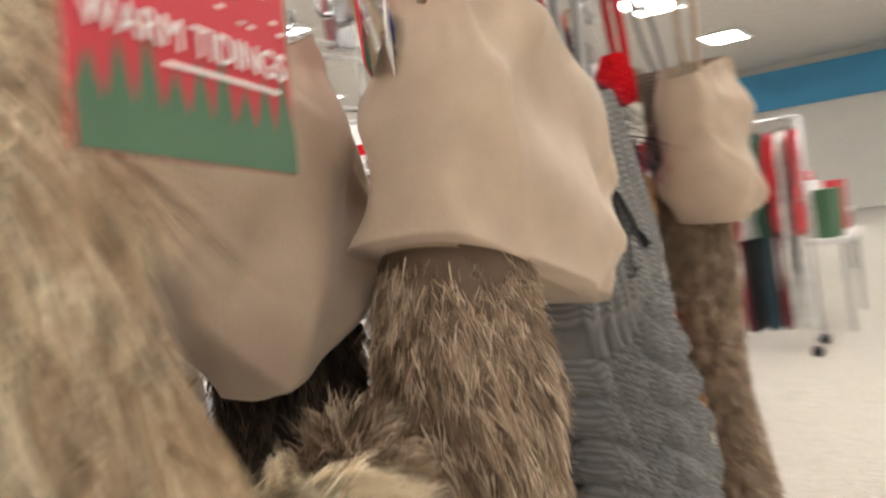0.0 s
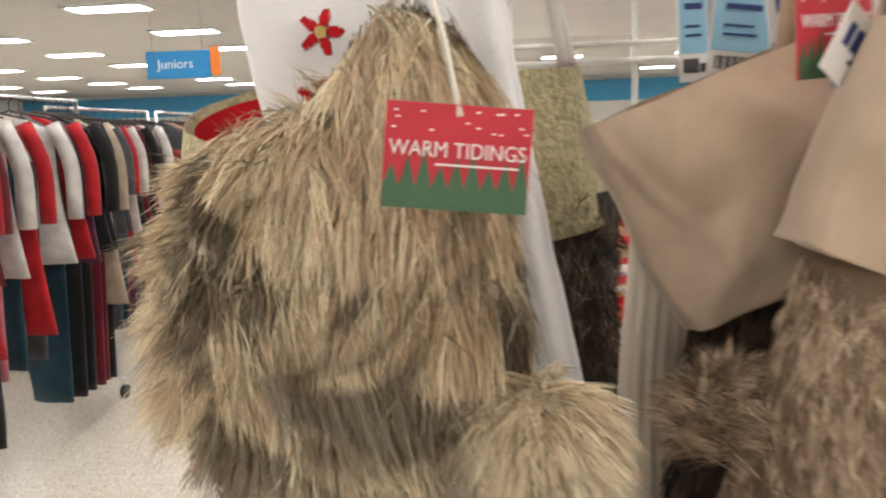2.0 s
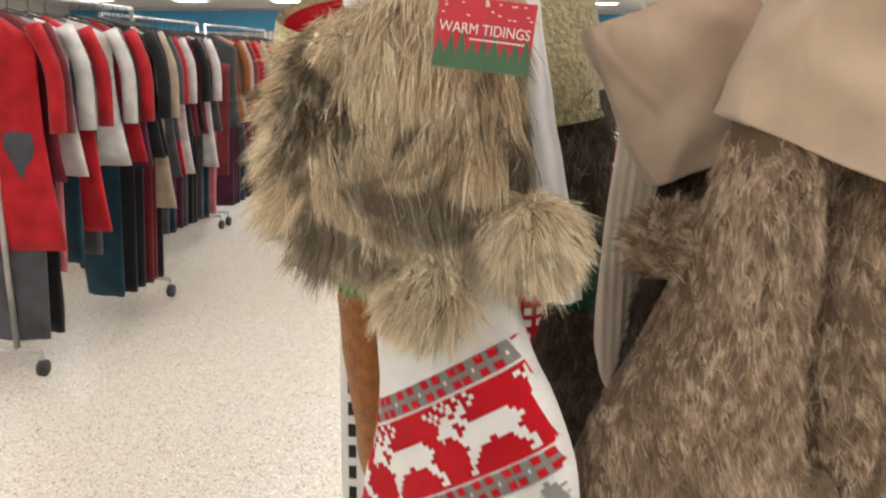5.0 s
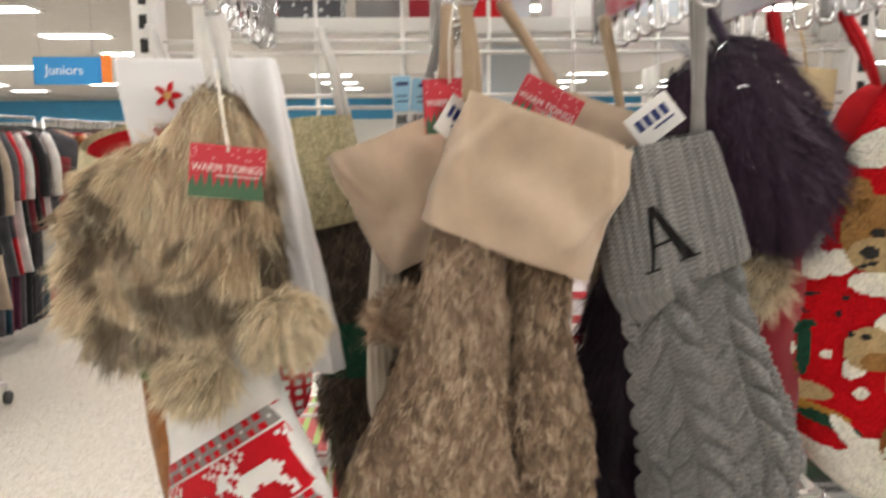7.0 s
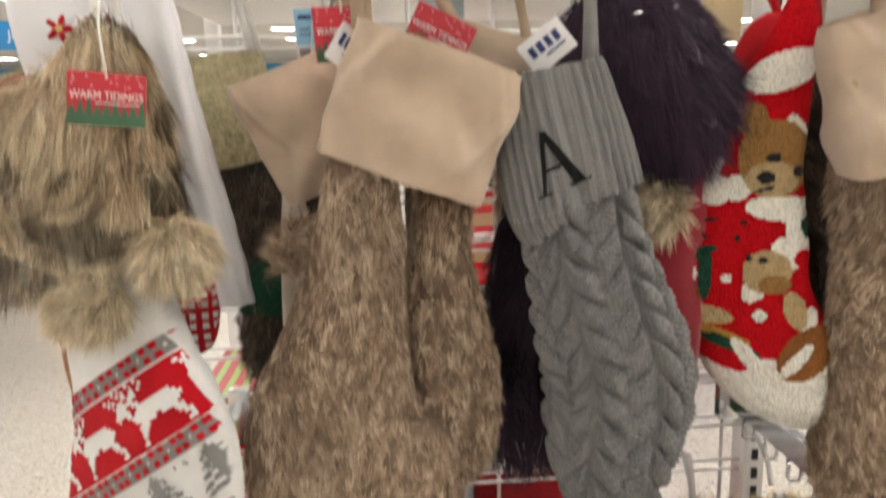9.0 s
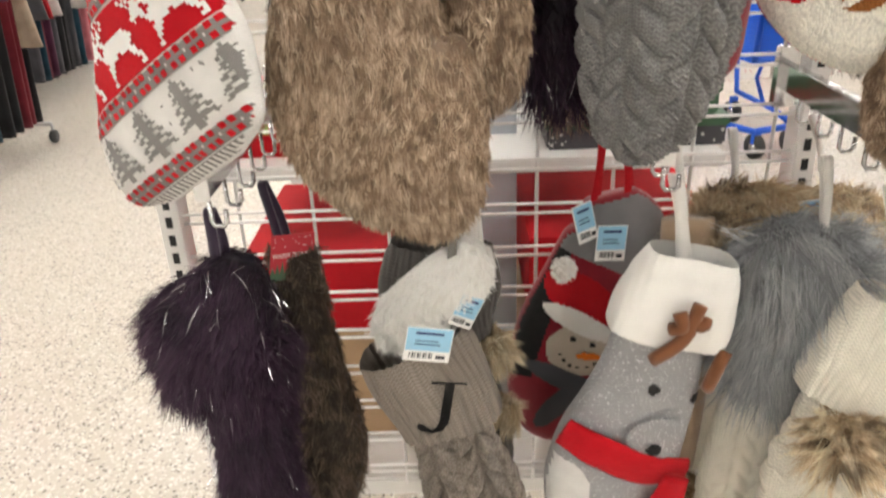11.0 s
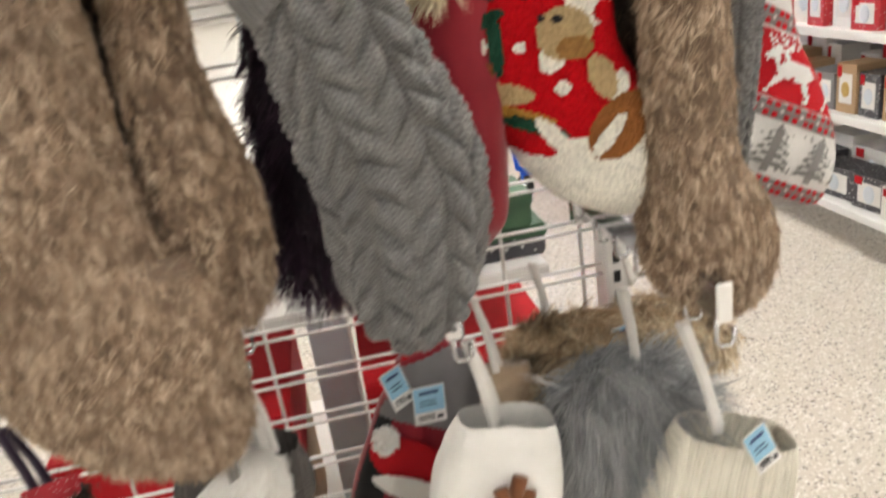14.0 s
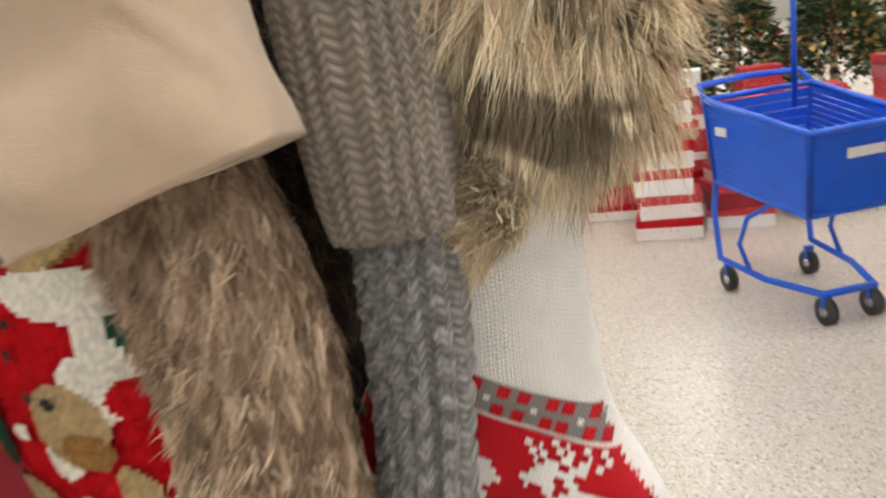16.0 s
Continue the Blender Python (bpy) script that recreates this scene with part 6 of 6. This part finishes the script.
def clothes_rack(x, y0, y1, seed, first=()):
    e = thing("clothes_rack", (x, y0, 0), "chrome clothes rack on casters full of garments", "clothes rack", "clothes racks")
    ln = y1 - y0
    rod("rail", [(0, 0, 1.71), (0, ln, 1.71)], 0.013, M["rack_metal"], e)
    for y in (0.0, ln):
        rod("post", [(0, y, 0.12), (0, y, 1.71)], 0.014, M["rack_metal"], e)
        rod("foot", [(-0.28, y, 0.12), (0.12, y, 0.12)], 0.014, M["rack_metal"], e)
        for dx in (-0.28, 0.12):
            rod("caster", [(dx - 0.012, y, 0.04), (dx + 0.012, y, 0.04)], 0.04, M["rubber"], e, "black caster", 12)
            rod("caster_stem", [(dx, y, 0.05), (dx, y, 0.12)], 0.008, M["rack_metal"], e, "", 6)
    g = random.Random(seed)
    y = y0 + 0.05
    shapes = ("dress", "blouse", "sweater", "trousers", "sweater", "dress", "blouse")
    cols = ("red", "white", "black", "dark red", "rust", "plaid red", "black", "grey", "green", "plum", "red", "black", "beige", "black", "plaid red", "black", "grey")
    k = 0
    while y < y1 - 0.04:
        s, c = first[k] if k < len(first) else (g.choice(shapes), g.choice(cols))
        low = g.choice(("", "black", "grey", "white", "pink", "teal", "black", "plum", "dark red")) if s in ("blouse", "sweater", "dress") else ""
        garment(s, c, (x + g.uniform(-0.02, 0.02), y, 1.635 if s != "trousers" else 1.42), g.uniform(-16, 16), low)
        y += g.uniform(0.055, 0.10)
        k += 1


clothes_rack(-2.17, 2.25, 3.5, 1, (("dress", "red"), ("trousers", "white"), ("sweater", "dark red"), ("trousers", "pink"), ("sweater", "white"), ("trousers", "teal"), ("dress", "red"), ("trousers", "grey"), ("sweater", "white")))
for i, y in enumerate((4.0, 5.55, 7.1, 8.65)):
    clothes_rack(-2.66, y, y + 1.4, 10 + i)
for i, y in enumerate((10.3, 12.2, 14.1)):
    clothes_rack(-2.7, y, y + 1.7, 20 + i)
clothes_rack(-4.0, 2.1, 3.4, 31, (("dress", "blue"), ("gown", "green"), ("sweater", "red")))
for i, y in enumerate((3.7, 5.4, 7.2)):
    clothes_rack(-4.3, y, y + 1.5, 32 + i)
box_e = thing("rack_sign", (-2.17, 2.24, 1.78), "small blue sign on a post at the rack end", "sign")
box("panel", -0.05, 0.05, -0.01, 0.01, 0.0, 0.34, M["sign_blue"], box_e)
box("stem", -0.006, 0.006, -0.006, 0.006, -0.06, 0.0, M["rack_metal"], box_e)

# ---- shelving across the aisle ----
sh = thing("shelf_unit", (2.54, 0.65, 0), "white steel shelf unit on casters stocked with boxed decorations", "shelf unit")
LY = 2.33
for z in (0.17, 0.55, 0.88, 1.20, 1.51):
    box("shelf", 0, 0.46, 0.02, LY - 0.02, z - 0.035, z, M["shelf"], sh, "white steel shelf", 0.003)
for y in (0.0, LY):
    for x in (0.0, 0.44):
        box("post", x, x + 0.03, y - 0.02, y + 0.02, 0.09, 1.9, M["shelf"], sh, "", 0.002)
for y in (0.06, LY - 0.06):
    for x in (0.05, 0.40):
        rod("caster", [(x - 0.014, y, 0.045), (x + 0.014, y, 0.045)], 0.045, M["rubber"], sh, "black caster", 14)
        box("caster_fork", x - 0.02, x + 0.02, y - 0.015, y + 0.015, 0.06, 0.17, M["rack_metal"], sh, "", 0)
box("back_panel", 0.46, 0.47, 0.0, LY, 0.16, 1.9, M["shelf"], sh, "", 0)


def boxed_ornament(at, w, d, h, body, yaw, lab):
    e = thing("boxed_ornament", at, lab, "ornament box", "boxed decorations", 0, yaw)
    box("carton", -d / 2, d / 2, -w / 2, w / 2, 0, h, M[body], e, "", 0.002)
    box("window", -d / 2 - 0.002, -d / 2 - 0.0005, -w * 0.32, w * 0.32, h * 0.2, h * 0.8, M["shelf"], e, "pale printed window", 0)
    bm = bmesh.new()
    bmesh.ops.create_uvsphere(bm, u_segments=12, v_segments=8, radius=min(w, h) * 0.22)
    bmesh.ops.scale(bm, vec=(0.15, 1, 1.25), verts=bm.verts)
    bmesh.ops.translate(bm, vec=(-d / 2 - 0.003, 0, h * 0.48), verts=bm.verts)
    part("bauble_picture", bm, M["pale_post" if body != "kraft" else "gold"], e, "", True)
    box("red_corner", -d / 2 - 0.003, -d / 2 - 0.0015, w * 0.2, w * 0.42, h * 0.72, h * 0.95, M["bright_red"], e, "red corner flash", 0)


g = random.Random(77)
for z, kinds, hh in ((0.55, ("kraft", "print_dark", "white_card", "felt_grey"), (0.13, 0.2)), (0.88, ("white_card", "white_card", "print_pink", "print_red"), (0.12, 0.2)),
                     (1.20, ("print_red", "bright_red", "white_card"), (0.14, 0.22)), (0.17, ("kraft", "shelf", "print_dark", "gold", "felt_grey"), (0.13, 0.24)), (1.51, ("bright_red", "white_card", "print_dark"), (0.15, 0.25))):
    y = 0.72
    while y < 2.78:
        w = g.uniform(0.09, 0.15) if z != 0.17 else g.uniform(0.14, 0.24)
        h = g.uniform(*hh)
        c = g.choice(kinds)
        boxed_ornament((2.54 + 0.10 + g.uniform(0, 0.05), y + w / 2, z), w, 0.14, h, c, g.uniform(-6, 6), {"white_card": "white", "print_pink": "white and red", "bright_red": "red", "print_red": "red spotted", "kraft": "brown", "shelf": "silver", "gold": "gold", "felt_grey": "grey", "print_dark": "dark"}[c] + " boxed Christmas ornament on the shelf")
        if g.random() < 0.75:
            boxed_ornament((2.54 + 0.30, y + w / 2, z), w, 0.14, h * 1.3, "white_card", 0, "tall white boxed ornament behind others on the shelf")
        y += w + g.uniform(0.003, 0.014)

# ---- shopping cart ----
cart = thing("shopping_cart", (1.90, 3.07, 0), "blue plastic shopping cart with sloping basket on four casters", "shopping cart", "", 0, 20)


def basket_wall(name, a, b, c, d, slats, axis_in):
    """One basket wall between four corners, of a frame and level slats."""
    a, b, c, d = map(Vector, (a, b, c, d))
    w = None
    bm = bmesh.new()
    for p, q in ((a, b), (c, d), (a, d), (b, c)):
        rod_into(bm, [tuple(p), tuple((p + q) / 2), tuple(q)], 0.016, 6)
    w = part(name, bm, M["cart_blue"], cart, "", True)
    for i in range(slats):
        t = (i + 1) / (slats + 1)
        p, q = a.lerp(d, t), b.lerp(c, t)
        n = Vector(axis_in) * 0.004
        up = Vector((0, 0, (d - a).length / (slats + 1) * 0.46))
        bm = bmesh.new()
        vs = [bm.verts.new(x) for x in (p - up - n, q - up - n, q + up - n, p + up - n, p - up + n, q - up + n, q + up + n, p + up + n)]
        for f in ((0, 1, 2, 3), (7, 6, 5, 4), (0, 4, 5, 1), (3, 2, 6, 7), (0, 3, 7, 4), (1, 5, 6, 2)):
            bm.faces.new([vs[k] for k in f])
        part("slat", bm, M["cart_blue"], w)


FT, BT = -0.33, 0.36
basket_wall("front_wall", (-0.19, FT + 0.05, 0.50), (0.19, FT + 0.05, 0.50), (0.24, FT - 0.03, 0.86), (-0.24, FT - 0.03, 0.86), 11, (0, 1, 0))
basket_wall("side_wall", (-0.19, FT + 0.05, 0.50), (-0.24, BT, 0.56), (-0.28, BT, 0.96), (-0.24, FT - 0.03, 0.86), 13, (1, 0, 0))
basket_wall("side_wall", (0.19, FT + 0.05, 0.50), (0.24, BT, 0.56), (0.28, BT, 0.96), (0.24, FT - 0.03, 0.86), 13, (-1, 0, 0))
basket_wall("rear_wall", (-0.24, BT, 0.56), (0.24, BT, 0.56), (0.28, BT, 0.96), (-0.28, BT, 0.96), 8, (0, -1, 0))
bm = bmesh.new()
vs = [bm.verts.new(p) for p in ((-0.19, FT + 0.05, 0.50), (0.19, FT + 0.05, 0.50), (0.24, BT, 0.56), (-0.24, BT, 0.56))]
bm.faces.new(vs)
bmesh.ops.solidify(bm, geom=bm.faces[:], thickness=0.01)
part("basket_floor", bm, M["cart_blue"], cart)
rod("handle", [(-0.28, BT, 0.96), (-0.27, BT + 0.08, 1.02), (0, BT + 0.10, 1.03), (0.27, BT + 0.08, 1.02), (0.28, BT, 0.96)], 0.016, M["cart_blue"], cart, "blue push handle", 10)
rod("flag_pole", [(0.0, BT - 0.28, 0.9), (0.0, BT - 0.28, 1.75)], 0.012, M["cart_blue"], cart, "tall blue pole")
box("badge", -0.07, 0.10, FT - 0.028, FT - 0.022, 0.735, 0.775, M["white_card"], cart, "white badge", 0)
box("side_badge", -0.285, -0.279, 0.18, 0.27, 0.80, 0.84, M["white_card"], cart, "white badge", 0)
for s in (-1, 1):
    rod("side_frame", [(s * 0.24, BT, 0.58), (s * 0.25, BT + 0.02, 0.40), (s * 0.25, BT - 0.02, 0.17), (s * 0.22, 0.0, 0.15), (s * 0.12, FT + 0.06, 0.14)], 0.016, M["cart_blue"], cart)
    rod("brace", [(s * 0.21, -0.06, 0.52), (s * 0.23, 0.12, 0.42), (s * 0.24, 0.18, 0.28), (s * 0.235, 0.10, 0.16)], 0.012, M["cart_blue"], cart)
    for y, x in ((FT + 0.06, 0.11), (BT - 0.04, 0.22)):
        w = rod("wheel", [(s * x - 0.016, y, 0.062), (s * x + 0.016, y, 0.062)], 0.062, M["rubber"], cart, "black wheel", 18)
        rod("hub", [(s * x - 0.019, y, 0.062), (s * x + 0.019, y, 0.062)], 0.024, M["chrome"], w, "", 12)
        box("fork", s * x - 0.022, s * x + 0.022, y - 0.01, y + 0.01, 0.08, 0.15, M["cart_blue"], cart, "", 0)
rod("front_bar", [(-0.12, FT + 0.06, 0.14), (0.12, FT + 0.06, 0.14)], 0.018, M["cart_blue"], cart)

# ---- stacked gift boxes and garlands behind the cart ----
g = random.Random(9)
for k, (x, y, n) in enumerate(((1.43, 4.42, 7), (1.88, 4.55, 6), (1.12, 5.0, 6), (1.58, 4.95, 7), (2.36, 4.6, 6), (2.85, 4.65, 7), (2.15, 5.05, 7), (0.75, 5.3, 6))):
    z = 0.0
    for i in range(n):
        h = g.uniform(0.10, 0.17)
        w = 0.40 - 0.025 * i
        c = g.choice(("print_red", "print_pink", "print_pink", "red_felt", "kraft", "white_card")) if i else ("white_card" if k == 1 else "print_pink")
        gift_box((x + g.uniform(-0.03, 0.03), y, z), w, w * 0.8, h, c, g.choice(("print_red", "bright_red", "white_card", "print_red")), "patterned red and white gift box in a stack", g.uniform(-12, 12), "stacked gift boxes")
        z += h


def garland_tree(at, h, seed):
    e = thing("decorated_tree", at, "small green artificial tree with gold leaves and red baubles", "christmas tree", "decorated trees")
    rod("trunk", [(0, 0, 0), (0, 0, h)], 0.03, M["kraft"], e)
    g = np.random.RandomState(seed)
    for nm, mt, n, size in (("green_leaves", "leaf", 3000, 0.10), ("gold_leaves", "gold_leaf", 1700, 0.075), ("red_leaves", "bright_red", 260, 0.06)):
        t = g.rand(n) ** 0.8
        a = g.rand(n) * 6.283
        r = (0.42 * (1 - t) + 0.05) * (0.45 + 0.6 * g.rand(n))
        c = np.stack([r * np.cos(a), r * np.sin(a), h * (0.18 + 0.82 * t)], 1)
        d = np.stack([np.cos(a), np.sin(a), -0.3 + 0.6 * g.rand(n)], 1) + g.normal(size=(n, 3)) * 0.4
        d /= np.linalg.norm(d, axis=1)[:, None]
        s = np.cross(d, g.normal(size=(n, 3)))
        s /= np.linalg.norm(s, axis=1)[:, None]
        ln = size * (0.6 + 0.6 * g.rand(n))[:, None]
        v = np.stack([c, c + d * ln * 0.5 + s * ln * 0.16, c + d * ln, c + d * ln * 0.5 - s * ln * 0.16], 1).reshape(-1, 3)
        me = bpy.data.meshes.new(nm)
        me.from_pydata(v.tolist(), [], (np.arange(n * 4).reshape(-1, 4)).tolist())
        ob = link(nm, me, M[mt], e)
        ob["kind"] = "stuff"


table = thing("display_table", (2.6, 5.75, 0), "white display table behind the gift boxes", "table")
box("tabletop", -1.5, 1.6, -0.35, 0.45, 0.46, 0.50, M["shelf"], table)
for x in (-1.4, 1.5):
    for y in (-0.3, 0.4):
        box("leg", x - 0.03, x + 0.03, y - 0.03, y + 0.03, 0, 0.46, M["shelf"], table)
for i, (x, y) in enumerate(((1.5, 5.75), (2.1, 5.85), (2.8, 5.75), (3.5, 5.85))):
    garland_tree((x, y, 0.50), 1.0 + 0.2 * (i % 2), 40 + i)

# ---- far side of the shop: red and white displays ----
for i, (x, y) in enumerate(((7.2, 0.6), (8.6, 1.6), (9.8, 0.9), (11.5, 2.4), (9.0, 3.6))):
    e = thing("display_table", (x, y, 0), "low white display table in the far aisle", "table", "far display tables")
    box("tabletop", -0.5, 0.5, -0.4, 0.4, 0.70, 0.74, M["shelf"], e)
    for dx in (-0.45, 0.45):
        for dy in (-0.35, 0.35):
            box("leg", dx - 0.02, dx + 0.02, dy - 0.02, dy + 0.02, 0, 0.70, M["rack_metal"], e)
    for k in range(7):
        c = g.choice(("bright_red", "white_card", "print_red", "print_pink", "red_felt", "tag_green"))
        gift_box((x + g.uniform(-0.35, 0.35), y + g.uniform(-0.25, 0.25), 0.74), g.uniform(0.1, 0.2), 0.14, g.uniform(0.15, 0.5), c, c, "red or white boxed decoration on a far table", g.uniform(-20, 20), "far boxes")
clothes_rack(6.2, 0.4, 1.5, 51, (("blouse", "red"), ("blouse", "white"), ("sweater", "red"), ("blouse", "green"), ("blouse", "white"), ("blouse", "red")))
